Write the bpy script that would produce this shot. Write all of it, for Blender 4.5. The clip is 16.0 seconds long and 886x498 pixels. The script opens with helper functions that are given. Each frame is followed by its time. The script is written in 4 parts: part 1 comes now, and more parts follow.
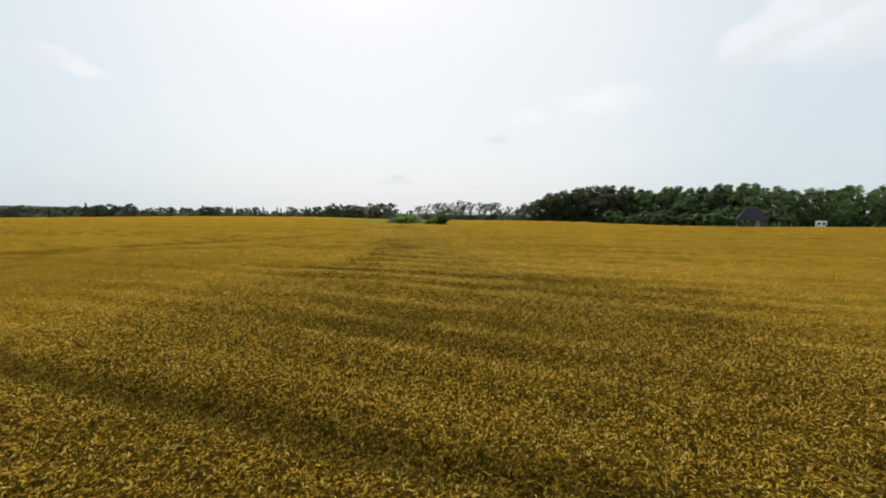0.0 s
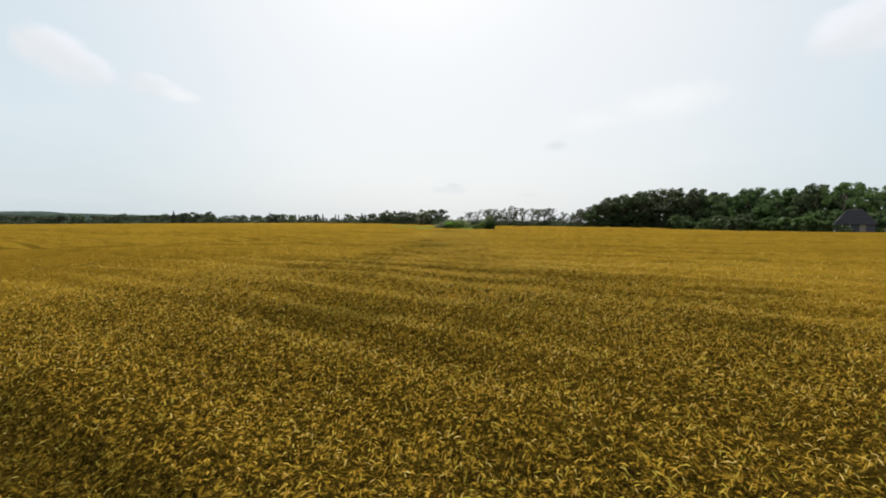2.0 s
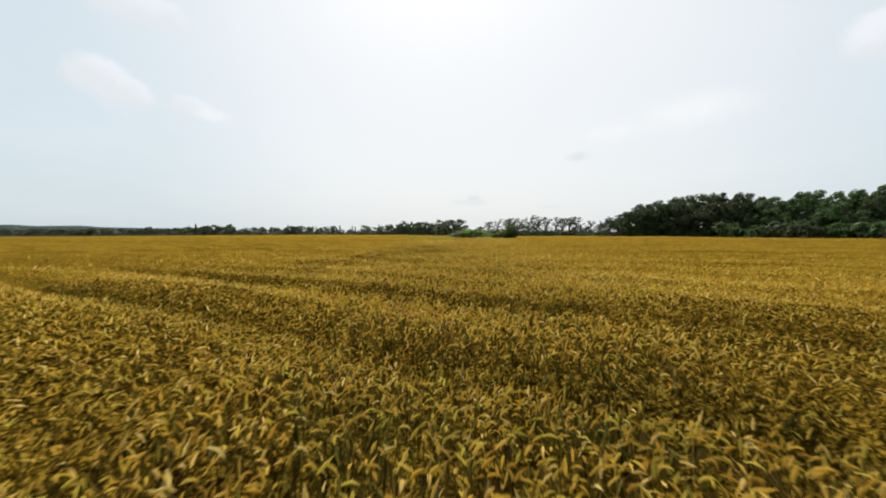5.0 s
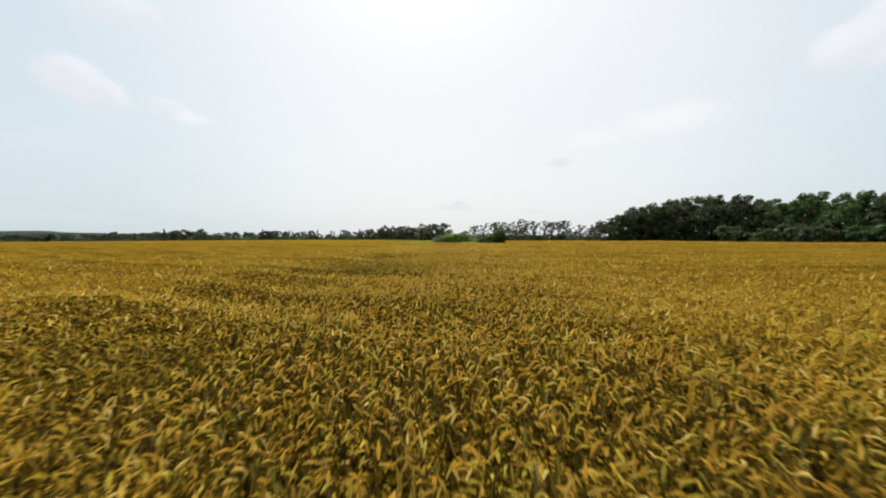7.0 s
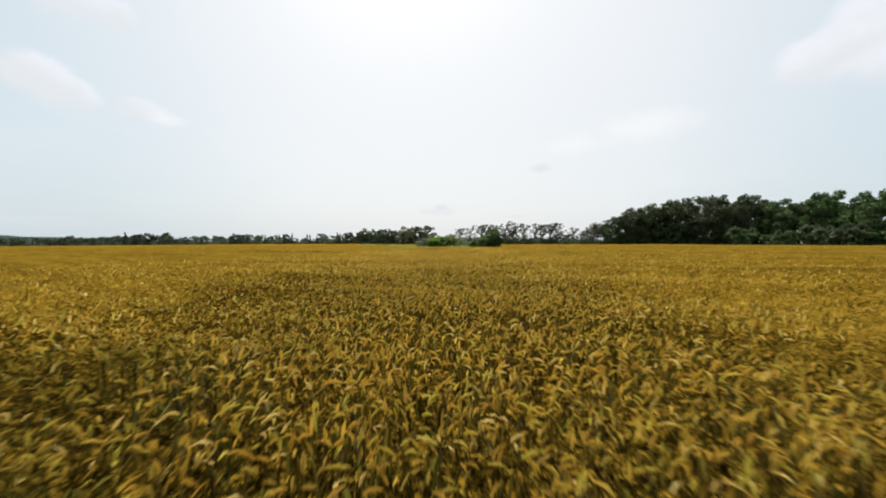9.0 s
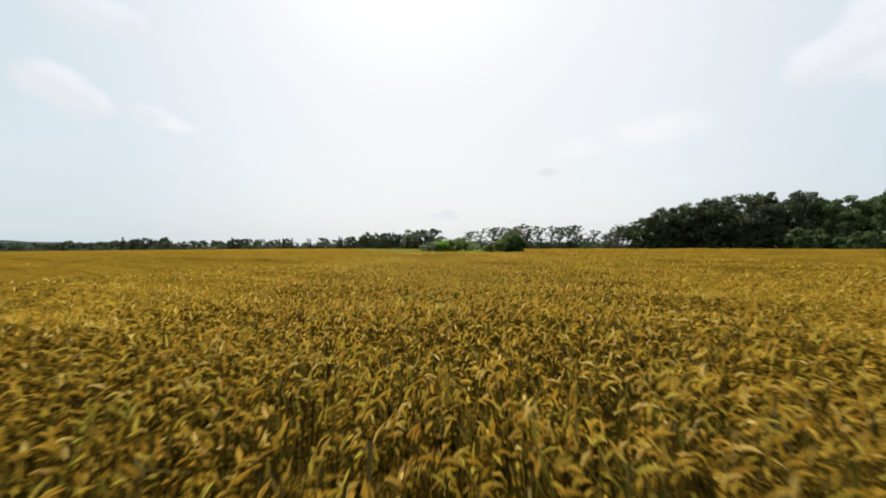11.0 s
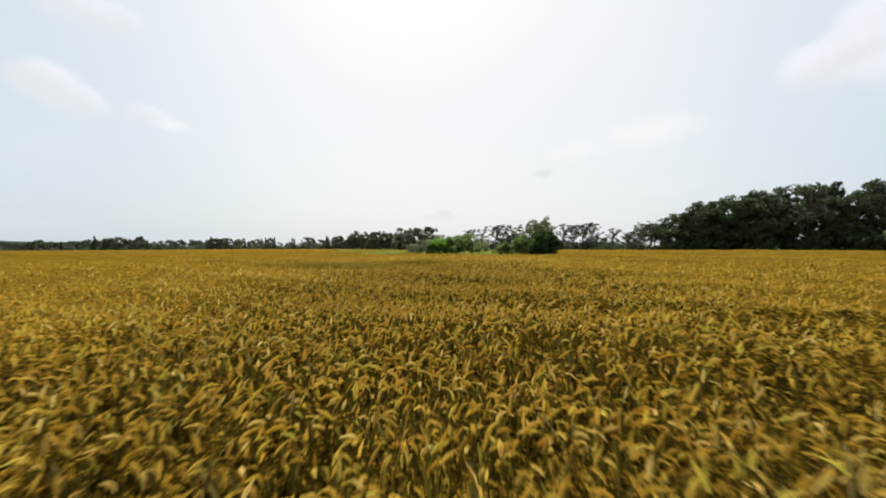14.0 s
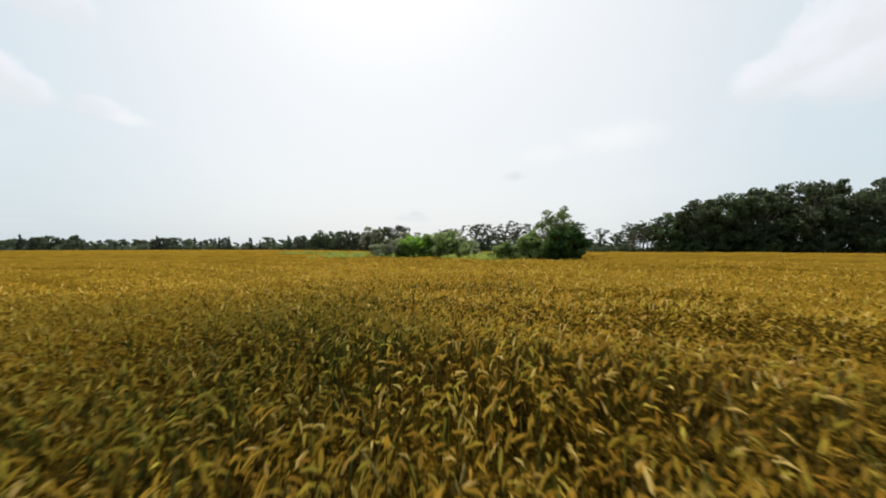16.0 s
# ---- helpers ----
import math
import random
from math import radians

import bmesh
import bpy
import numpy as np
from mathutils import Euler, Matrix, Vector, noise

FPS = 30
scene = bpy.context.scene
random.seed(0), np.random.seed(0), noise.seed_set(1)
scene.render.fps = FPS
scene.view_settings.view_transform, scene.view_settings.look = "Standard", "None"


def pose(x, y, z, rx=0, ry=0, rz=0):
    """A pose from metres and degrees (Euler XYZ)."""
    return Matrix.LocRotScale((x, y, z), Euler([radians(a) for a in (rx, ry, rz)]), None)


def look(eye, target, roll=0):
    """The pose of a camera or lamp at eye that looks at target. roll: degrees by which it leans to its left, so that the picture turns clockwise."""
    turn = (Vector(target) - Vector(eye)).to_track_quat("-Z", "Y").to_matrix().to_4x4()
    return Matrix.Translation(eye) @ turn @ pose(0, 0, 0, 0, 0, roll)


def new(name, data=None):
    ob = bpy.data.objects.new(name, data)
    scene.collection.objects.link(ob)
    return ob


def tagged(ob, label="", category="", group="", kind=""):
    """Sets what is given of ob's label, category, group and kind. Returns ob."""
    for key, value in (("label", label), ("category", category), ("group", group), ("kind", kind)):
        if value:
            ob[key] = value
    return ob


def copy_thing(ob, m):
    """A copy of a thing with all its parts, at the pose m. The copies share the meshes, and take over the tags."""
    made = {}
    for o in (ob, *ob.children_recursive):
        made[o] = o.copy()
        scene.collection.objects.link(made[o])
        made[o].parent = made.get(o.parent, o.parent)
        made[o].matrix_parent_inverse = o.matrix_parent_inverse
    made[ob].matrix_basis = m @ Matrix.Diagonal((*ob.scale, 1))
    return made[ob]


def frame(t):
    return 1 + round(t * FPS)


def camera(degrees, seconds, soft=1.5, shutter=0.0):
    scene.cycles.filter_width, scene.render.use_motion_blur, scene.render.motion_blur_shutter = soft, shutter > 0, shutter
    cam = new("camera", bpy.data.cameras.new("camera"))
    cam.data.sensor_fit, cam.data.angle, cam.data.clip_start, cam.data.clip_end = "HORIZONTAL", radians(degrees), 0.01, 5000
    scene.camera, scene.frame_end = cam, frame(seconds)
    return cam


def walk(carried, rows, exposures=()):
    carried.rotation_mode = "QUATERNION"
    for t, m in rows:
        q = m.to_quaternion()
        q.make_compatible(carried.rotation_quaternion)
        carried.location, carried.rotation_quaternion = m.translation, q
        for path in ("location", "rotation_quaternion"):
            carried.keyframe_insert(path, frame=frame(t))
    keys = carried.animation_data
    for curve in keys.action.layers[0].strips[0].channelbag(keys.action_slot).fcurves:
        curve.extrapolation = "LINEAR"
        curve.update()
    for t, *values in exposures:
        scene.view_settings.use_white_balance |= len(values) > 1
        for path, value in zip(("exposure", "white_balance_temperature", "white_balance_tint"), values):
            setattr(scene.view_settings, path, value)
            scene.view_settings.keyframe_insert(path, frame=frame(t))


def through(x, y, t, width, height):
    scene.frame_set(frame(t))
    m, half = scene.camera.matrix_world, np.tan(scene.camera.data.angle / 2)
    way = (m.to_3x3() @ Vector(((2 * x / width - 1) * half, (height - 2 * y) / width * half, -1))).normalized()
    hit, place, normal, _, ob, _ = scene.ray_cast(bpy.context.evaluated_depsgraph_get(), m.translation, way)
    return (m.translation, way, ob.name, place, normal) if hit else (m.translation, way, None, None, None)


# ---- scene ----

# ---- camera and its walk ----
cam = camera(98.9, 16.0, soft=2.0, shutter=0.11)
# seconds, x, y, z, yaw, pitch, roll (degrees)
PATH = [
    (0.0, 4.25, -77.00, 3.55, -2.63, -5.22, -0.28),
    (0.5, 4.75, -76.50, 3.35, 0.09, -5.16, -0.33),
    (1.0, 5.28, -76.00, 3.14, 2.50, -4.93, -0.32),
    (1.5, 5.80, -75.50, 2.92, 4.00, -4.54, -0.25),
    (2.0, 6.23, -74.90, 2.68, 5.61, -4.07, -0.23),
    (2.5, 6.55, -74.10, 2.43, 6.67, -3.66, -0.53),
    (3.0, 6.75, -73.10, 2.22, 7.65, -3.31, -0.41),
    (3.5, 6.81, -71.75, 2.06, 8.30, -3.00, -0.33),
    (4.0, 6.77, -69.99, 1.92, 8.63, -2.70, -0.23),
    (4.5, 6.63, -67.85, 1.83, 8.92, -2.43, -0.16),
    (5.0, 6.44, -65.61, 1.75, 8.71, -2.21, 0.07),
    (7.5, 5.39, -52.40, 1.61, 5.67, -1.27, 0.13),
    (8.0, 4.95, -49.43, 1.59, 4.99, -1.09, 0.18),
    (8.5, 4.46, -46.32, 1.56, 4.33, -0.94, 0.21),
    (9.0, 3.97, -43.14, 1.52, 3.78, -0.84, 0.26),
    (9.5, 3.55, -39.95, 1.51, 3.81, -0.64, 0.27),
    (12.0, 2.25, -24.25, 1.43, 5.22, 0.03, 0.34),
    (12.5, 2.03, -21.20, 1.41, 5.15, 0.07, 0.37),
    (13.0, 1.79, -18.16, 1.42, 5.21, 0.07, 0.26),
    (13.5, 1.53, -15.17, 1.43, 4.81, 0.04, 0.25),
    (14.0, 1.25, -12.23, 1.42, 4.23, -0.02, 0.19),
    (14.5, 0.95, -9.25, 1.41, 3.48, -0.07, 0.09),
    (15.0, 0.62, -6.19, 1.41, 2.24, -0.06, 0.12),
    (15.5, 0.30, -3.10, 1.44, 1.13, 0.05, 0.05),
    (16.0, -0.00, -0.00, 1.49, -0.01, 0.14, 0.03),
]
walk(cam, [(t, pose(x, y, z, 90 + p, r, w)) for t, x, y, z, w, p, r in PATH])

# ---- world, sun, exposure ----
SUN_AZ, SUN_EL = -10.0, 52.0          # degrees clockwise from +y, and above the horizon
scene.view_settings.exposure = 0.3
scene.view_settings.gamma = 1.0

world = bpy.data.worlds.new("sky")
scene.world = world
world.use_nodes = True


class Nodes:
    """A small writer for node trees."""

    def __init__(self, tree):
        self.tree = tree
        tree.nodes.clear()

    def add(self, kind, inputs=(), **props):
        n = self.tree.nodes.new(kind)
        for k, v in props.items():
            setattr(n, k, v)
        for k, v in dict(inputs).items():
            self.put(n.inputs[k], v)
        return n

    def put(self, socket, v):
        if isinstance(v, bpy.types.NodeSocket):
            self.tree.links.new(v, socket)
        else:
            socket.default_value = v

    def math(self, op, a, b=0.0, c=0.0, clamp=False):
        n = self.add("ShaderNodeMath", {0: a, 1: b, 2: c}, operation=op, use_clamp=clamp)
        return n.outputs[0]

    def vmath(self, op, a, b=(0, 0, 0)):
        n = self.add("ShaderNodeVectorMath", {0: a, 1: b}, operation=op)
        return n.outputs["Value"] if op in ("DOT_PRODUCT", "LENGTH", "DISTANCE") else n.outputs["Vector"]

    def mix(self, f, a, b, blend="MIX"):
        n = self.add("ShaderNodeMix", data_type="RGBA", blend_type=blend)
        self.put(n.inputs[0], f)
        self.put(n.inputs[6], a)
        self.put(n.inputs[7], b)
        return n.outputs[2]

    def noise(self, vec, scale, detail=3.0, rough=0.55, dist=0.0):
        n = self.add("ShaderNodeTexNoise", {"Vector": vec, "Scale": scale, "Detail": detail, "Roughness": rough, "Distortion": dist})
        return n.outputs[0]

    def remap(self, v, a, b, lo=0.0, hi=1.0):
        n = self.add("ShaderNodeMapRange", {0: v, 1: a, 2: b, 3: lo, 4: hi})
        n.interpolation_type = "SMOOTHSTEP"
        return n.outputs[0]


def heading(az, el):
    a, e = radians(az), radians(el)
    return Vector((math.sin(a) * math.cos(e), math.cos(a) * math.cos(e), math.sin(e)))


w = Nodes(world.node_tree)
sky = w.add("ShaderNodeTexSky", sky_type="NISHITA", sun_disc=False, sun_elevation=radians(SUN_EL), sun_rotation=radians(SUN_AZ),
            air_density=1.2, dust_density=4.0, ozone_density=1.5, altitude=50)
way = w.add("ShaderNodeTexCoord").outputs["Generated"]
xyz = w.add("ShaderNodeSeparateXYZ", {0: way})
flat = w.vmath("DIVIDE", way, w.add("ShaderNodeCombineXYZ", {0: w.math("ADD", xyz.outputs[2], 0.12), 1: w.math("ADD", xyz.outputs[2], 0.12), 2: 1.0}).outputs[0])
thin = w.remap(w.noise(flat, 0.9, 5.0, 0.55), 0.42, 0.78, 0.0, 0.14)
lumps = w.math("ADD", w.math("MULTIPLY", w.noise(way, 7.0, 8.0, 0.66, 0.25), 0.75), w.math("MULTIPLY", w.noise(way, 24.0, 5.0, 0.6), 0.25))


def oval(az, el, hw, hh, rough):
    """Place in a cloud: across, up and from the middle, with a lumpy edge."""
    c = heading(az, el)
    side = Vector((c.y, -c.x, 0)).normalized()
    up = side.cross(c)
    off = w.vmath("SUBTRACT", way, tuple(c))
    u = w.math("DIVIDE", w.vmath("DOT_PRODUCT", off, tuple(side)), math.sin(radians(hw)))
    v = w.math("DIVIDE", w.vmath("DOT_PRODUCT", off, tuple(up)), math.sin(radians(hh)))
    r = w.math("SQRT", w.math("ADD", w.math("MULTIPLY", u, u), w.math("MULTIPLY", v, v)))
    return u, v, w.math("ADD", r, w.math("MULTIPLY", w.math("SUBTRACT", lumps, 0.5), rough))


glare = w.remap(w.vmath("DOT_PRODUCT", way, tuple(heading(SUN_AZ + 8, 25))), 0.62, 0.98)
haze = w.mix(0.82, sky.outputs[0], w.mix(glare, (7.3, 8.35, 8.95, 1), (9.2, 9.5, 9.7, 1)))
shade = 0.0
for az, el, hw, hh, k in ((10.6, 10.8, 2.2, 0.9, 0.5), (-5.0, 4.7, 3.2, 0.8, 0.75), (-4.2, 5.3, 1.6, 0.7, 0.6), (7.0, 4.0, 2.0, 0.4, 0.3)):
    r = oval(az, el, hw, hh, 1.8)[2]
    shade = w.math("MAXIMUM", shade, w.remap(r, 1.1, 0.2, 0.0, k))
haze = w.mix(shade, haze, (7.0, 7.4, 7.7, 1))
clouded = w.mix(thin, haze, (9.6, 9.7, 9.9, 1))
# cumulus in the haze: azimuth, elevation, half width, half height, density, raggedness
for az, el, hw, hh, k, rough in ((24, 15.2, 8, 2.2, 0.6, 2.4), (15, 13.6, 5, 1.4, 0.45, 2.4), (-47.5, 24.6, 4.5, 2.2, 0.8, 1.8), (-5, 4.6, 2.8, 0.8, 0.35, 1.6),
                                 (80, 26, 12, 6, 0.8, 1.0), (-82, 22, 14, 6, 0.7, 1.0), (53.5, 22.0, 8.5, 7.4, 1.0, 1.5), (46.4, 20.0, 5.2, 4.8, 1.0, 1.5), (41.2, 18.6, 4.4, 2.9, 1.0, 1.5), (49.5, 17.2, 7.5, 3.0, 0.8, 1.4),
                                 (-50.8, 16.9, 2.8, 2.3, 0.95, 1.9), (-48.2, 15.7, 3.0, 1.9, 0.85, 1.9), (-42.2, 15.4, 3.0, 1.5, 0.75, 2.0), (-39.8, 14.9, 2.4, 1.0, 0.6, 2.0)):
    u, v, r = oval(az, el, hw, hh, rough)
    lit = w.math("ADD", w.math("ADD", w.math("MULTIPLY", v, 0.7), w.math("MULTIPLY", u, -0.5 if az > 0 else 0.5)), w.math("MULTIPLY", w.math("SUBTRACT", lumps, 0.5), 2.0))
    body = (9.7, 9.75, 9.85, 1) if k < 0.65 else w.mix(w.remap(lit, -0.1, 0.8), (8.0, 8.3, 8.65, 1), (8.95, 9.2, 9.75, 1))
    cover = w.math("MULTIPLY", w.remap(r, 1.12, 0.62, 0.0, k), w.remap(v, -1.25, 0.0, 0.15, 1.0)) if k >= 0.65 else w.remap(r, 1.25, 0.1, 0.0, k)
    clouded = w.mix(cover, clouded, body)
w.add("ShaderNodeOutputWorld", {0: w.add("ShaderNodeBackground", {0: clouded, 1: 0.081}).outputs[0]})

lamp = bpy.data.lights.new("sun", "SUN")
lamp.energy, lamp.angle, lamp.color = 5.0, radians(0.6), (1.0, 0.94, 0.84)
sun = new("sun", lamp)
sun.matrix_world = look(heading(SUN_AZ, SUN_EL) * 400, (0, 0, 0))


# ---- materials ----
def material(name):
    m = bpy.data.materials.new(name)
    m.use_nodes = True
    n = Nodes(m.node_tree)
    return m, n


def finish(n, shader):
    n.add("ShaderNodeOutputMaterial", {0: shader})


def leafy(name, dark, light, through=0.42, rough=0.6, gloss=0.15):
    """Foliage: two greens mixed by clump, with light coming through the leaves."""
    m, n = material(name)
    isl = n.add("ShaderNodeNewGeometry").outputs["Random Per Island"]
    tree = n.add("ShaderNodeObjectInfo").outputs["Random"]
    pos = n.add("ShaderNodeTexCoord").outputs["Object"]
    big = n.noise(pos, 0.7, 3.0)
    f = n.math("ADD", n.math("MULTIPLY", isl, 0.5), n.math("MULTIPLY", n.remap(big, 0.35, 0.65), 0.5))
    col = n.mix(f, (*dark, 1), (*light, 1))
    hue = n.add("ShaderNodeHueSaturation", {0: n.remap(tree, 0, 1, 0.485, 0.515), 1: n.remap(tree, 0, 1, 0.8, 1.1), 2: n.remap(tree, 0, 1, 0.8, 1.2), 4: col}).outputs[0]
    b = n.add("ShaderNodeBsdfPrincipled", {"Base Color": hue, "Roughness": rough, "Specular IOR Level": gloss})
    t = n.add("ShaderNodeBsdfTranslucent", {0: hue})
    finish(n, n.add("ShaderNodeMixShader", {0: through, 1: b.outputs[0], 2: t.outputs[0]}).outputs[0])
    return m


def barky(name, a, b_, scale=6.0):
    m, n = material(name)
    pos = n.add("ShaderNodeTexCoord").outputs["Object"]
    g = n.noise(n.vmath("MULTIPLY", pos, (1, 1, 0.2)), scale, 5.0, 0.65)
    col = n.mix(n.remap(g, 0.3, 0.7), (*a, 1), (*b_, 1))
    bump = n.add("ShaderNodeBump", {"Strength": 0.6, "Distance": 0.03, "Height": g})
    finish(n, n.add("ShaderNodeBsdfPrincipled", {"Base Color": col, "Roughness": 0.9, "Normal": bump.outputs[0]}).outputs[0])
    return m


def wheat_tint(n):
    """Patches over the whole field, in world metres: late green growth, fine mottling, browner areas, painted shade,
    the drilled rows' bands and the wheel tracks every 20.65 m.
    """
    pos = n.add("ShaderNodeNewGeometry").outputs["Position"]
    flatpos = n.vmath("MULTIPLY", pos, (1, 1, 0))
    across = n.vmath("DOT_PRODUCT", pos, (0.355, 0.935, 0))
    along = n.vmath("DOT_PRODUCT", pos, (0.935, -0.355, 0))
    wob = n.math("MULTIPLY", n.math("SUBTRACT", n.noise(flatpos, 0.5, 2.0), 0.5), 0.7)
    m = n.math("WRAP", n.math("ADD", n.math("ADD", across, 56.4), wob), 15.0, -5.65)
    track = n.math("MINIMUM", n.math("ABSOLUTE", m), n.math("ABSOLUTE", n.math("SUBTRACT", m, 2.3)))
    stray = n.math("MINIMUM", n.math("ABSOLUTE", n.math("ADD", n.math("ADD", across, 66.6), wob)), n.math("ABSOLUTE", n.math("ADD", n.math("ADD", across, 38.7), wob)))
    east = n.add("ShaderNodeSeparateXYZ", {0: pos}).outputs[0]
    pressed = n.math("MULTIPLY_ADD", n.math("SINE", n.math("MULTIPLY", n.math("SUBTRACT", east, 1.0), 0.6)), -0.4, 0.6)
    track = n.math("MAXIMUM", n.math("MULTIPLY", n.remap(track, 0.55, 0.15), pressed), n.math("MULTIPLY", n.remap(stray, 0.5, 0.2), n.math("MULTIPLY_ADD", pressed, 0.3, 0.75)))
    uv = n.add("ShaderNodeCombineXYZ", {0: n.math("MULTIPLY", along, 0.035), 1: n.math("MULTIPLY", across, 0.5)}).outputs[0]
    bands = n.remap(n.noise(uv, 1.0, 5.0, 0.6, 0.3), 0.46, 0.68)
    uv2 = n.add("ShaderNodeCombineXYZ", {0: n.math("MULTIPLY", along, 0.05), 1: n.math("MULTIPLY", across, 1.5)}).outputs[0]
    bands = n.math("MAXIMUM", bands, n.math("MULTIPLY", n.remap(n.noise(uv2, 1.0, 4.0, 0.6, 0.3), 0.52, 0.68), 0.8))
    green = n.remap(n.noise(flatpos, 0.33, 4.0, 0.6, 0.4), 0.53, 0.76)
    ragged = n.math("MULTIPLY", n.math("SUBTRACT", n.noise(flatpos, 0.9, 4.0, 0.65), 0.5), 5.0)
    for cx, cy, rad, most in ((-3.4, 2.8, 5.2, 0.85), (-1.9, 3.0, 3.2, 0.85), (-5.5, -69.5, 3.0, 0.4), (3.6, -67.5, 2.2, 0.7), (2.0, -36.5, 2.2, 0.3), (7.0, -67.5, 3.0, 0.3), (2.4, -45.2, 2.8, 0.75)):
        d = n.vmath("DISTANCE", flatpos, (cx, cy, 0))
        green = n.math("MAXIMUM", green, n.remap(n.math("ADD", d, ragged), rad, rad * 0.3, 0.0, most))
    green = n.math("MAXIMUM", green, n.math("MULTIPLY", track, 0.95))
    fine = n.remap(n.noise(flatpos, 1.6, 3.0, 0.6), 0.35, 0.7)
    # The swale's shade is painted along it as a dark band.
    hollow_shade = n.math("ABSOLUTE", n.math("ADD", n.math("SUBTRACT", n.vmath("DOT_PRODUCT", pos, (0.795, -0.606, 0)), 5.3), n.math("MULTIPLY", ragged, 0.6)))
    bands = n.math("MAXIMUM", bands, n.math("MULTIPLY", n.remap(hollow_shade, 3.4, 0.8, 0.0, 1.5), n.remap(east, -5.0, -12.0)))
    # A browner area, strongest at its middle.
    field_zone = n.math("ADD", n.vmath("DISTANCE", flatpos, (-15.0, -60.0, 0)), ragged)
    bands = n.math("MAXIMUM", bands, n.remap(field_zone, 15.0, 4.0, 0.0, 0.75))
    # Brown patches near the flight paint in shade among the close ears.
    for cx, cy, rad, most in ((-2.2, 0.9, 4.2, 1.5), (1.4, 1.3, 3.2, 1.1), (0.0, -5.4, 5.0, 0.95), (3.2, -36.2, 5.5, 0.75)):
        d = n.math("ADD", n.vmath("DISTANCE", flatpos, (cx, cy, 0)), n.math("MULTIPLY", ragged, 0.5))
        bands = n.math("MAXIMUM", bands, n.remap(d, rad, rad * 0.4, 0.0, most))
    # A darker ragged streak across the west of the field.
    streak = n.math("ABSOLUTE", n.math("ADD", n.math("ADD", n.vmath("DOT_PRODUCT", pos, (-0.27, 0.963, 0)), 41.0), n.math("MULTIPLY", ragged, 0.5)))
    bands = n.math("MAXIMUM", bands, n.math("MULTIPLY", n.remap(streak, 2.0, 0.4, 0.0, 1.1), n.remap(east, -7.0, -13.0)))
    return pos, flatpos, green, fine, bands


def wheat(name, gold, pale, green_col, through):
    """Straw-coloured stuff whose plants differ: ochre, pale, rusty, olive and grey-brown ones side by side."""
    m, n = material(name)
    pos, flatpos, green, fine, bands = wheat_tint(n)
    isl = n.add("ShaderNodeNewGeometry").outputs["Random Per Island"]
    clump = n.noise(flatpos, 3.1, 3.0, 0.6)
    col = n.mix(n.remap(isl, 0.0, 1.0), (*gold, 1), (*pale, 1))
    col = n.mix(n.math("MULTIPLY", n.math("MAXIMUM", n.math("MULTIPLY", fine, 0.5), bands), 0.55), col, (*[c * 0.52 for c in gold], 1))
    odd = n.math("FRACT", n.math("MULTIPLY", isl, 17.7))
    rusty = n.math("MULTIPLY", n.remap(odd, 0.62, 0.70), n.remap(clump, 0.42, 0.62, 0.25, 1.0))
    col = n.mix(n.math("MULTIPLY", rusty, 0.7), col, (gold[0] * 0.72, gold[1] * 0.58, gold[2] * 0.9, 1))
    olive = n.math("MULTIPLY", n.remap(odd, 0.40, 0.32), n.remap(clump, 0.60, 0.40, 0.3, 1.0))
    col = n.mix(n.math("MULTIPLY", olive, 0.7), col, (pale[0] * 0.62, pale[1] * 0.90, pale[2] * 0.80, 1))
    kind = n.math("FRACT", n.math("MULTIPLY", isl, 5.3))
    col = n.mix(n.remap(kind, 0.86, 0.9, 0.0, 0.7), col, (pale[0] * 1.12, pale[1] * 1.24, pale[2] * 2.6, 1))
    col = n.mix(n.remap(kind, 0.14, 0.10, 0.0, 0.6), col, (gold[0] * 0.42, gold[1] * 0.46, gold[2] * 1.1, 1))
    grains = n.noise(pos, 160.0, 2.0, 0.6)
    col = n.mix(n.remap(grains, 0.42, 0.62, 0.22, 0.0), col, (*[c * 0.4 for c in gold], 1))
    g = n.math("SUBTRACT", n.math("MULTIPLY", green, 1.35), n.math("MULTIPLY", n.math("FRACT", n.math("MULTIPLY", isl, 7.31)), 0.55), clamp=True)
    col = n.mix(n.math("MULTIPLY", g, 0.72), col, (*green_col, 1))
    b = n.add("ShaderNodeBsdfPrincipled", {"Base Color": col, "Roughness": 0.8, "Specular IOR Level": 0.0})
    t = n.add("ShaderNodeBsdfTranslucent", {0: col})
    finish(n, n.add("ShaderNodeMixShader", {0: through, 1: b.outputs[0], 2: t.outputs[0]}).outputs[0])
    return m


M_EAR = wheat("wheat ear", (0.53, 0.312, 0.032), (0.72, 0.485, 0.082), (0.10, 0.102, 0.018), 0.46)
# Straw and leaf are darker than dry straw: shade among stalks is in their colour.
M_STRAW = wheat("shaded wheat straw", (0.10, 0.061, 0.008), (0.20, 0.130, 0.018), (0.032, 0.037, 0.008), 0.25)
M_BLADE = wheat("shaded wheat leaf", (0.055, 0.040, 0.007), (0.14, 0.10, 0.017), (0.026, 0.036, 0.008), 0.25)


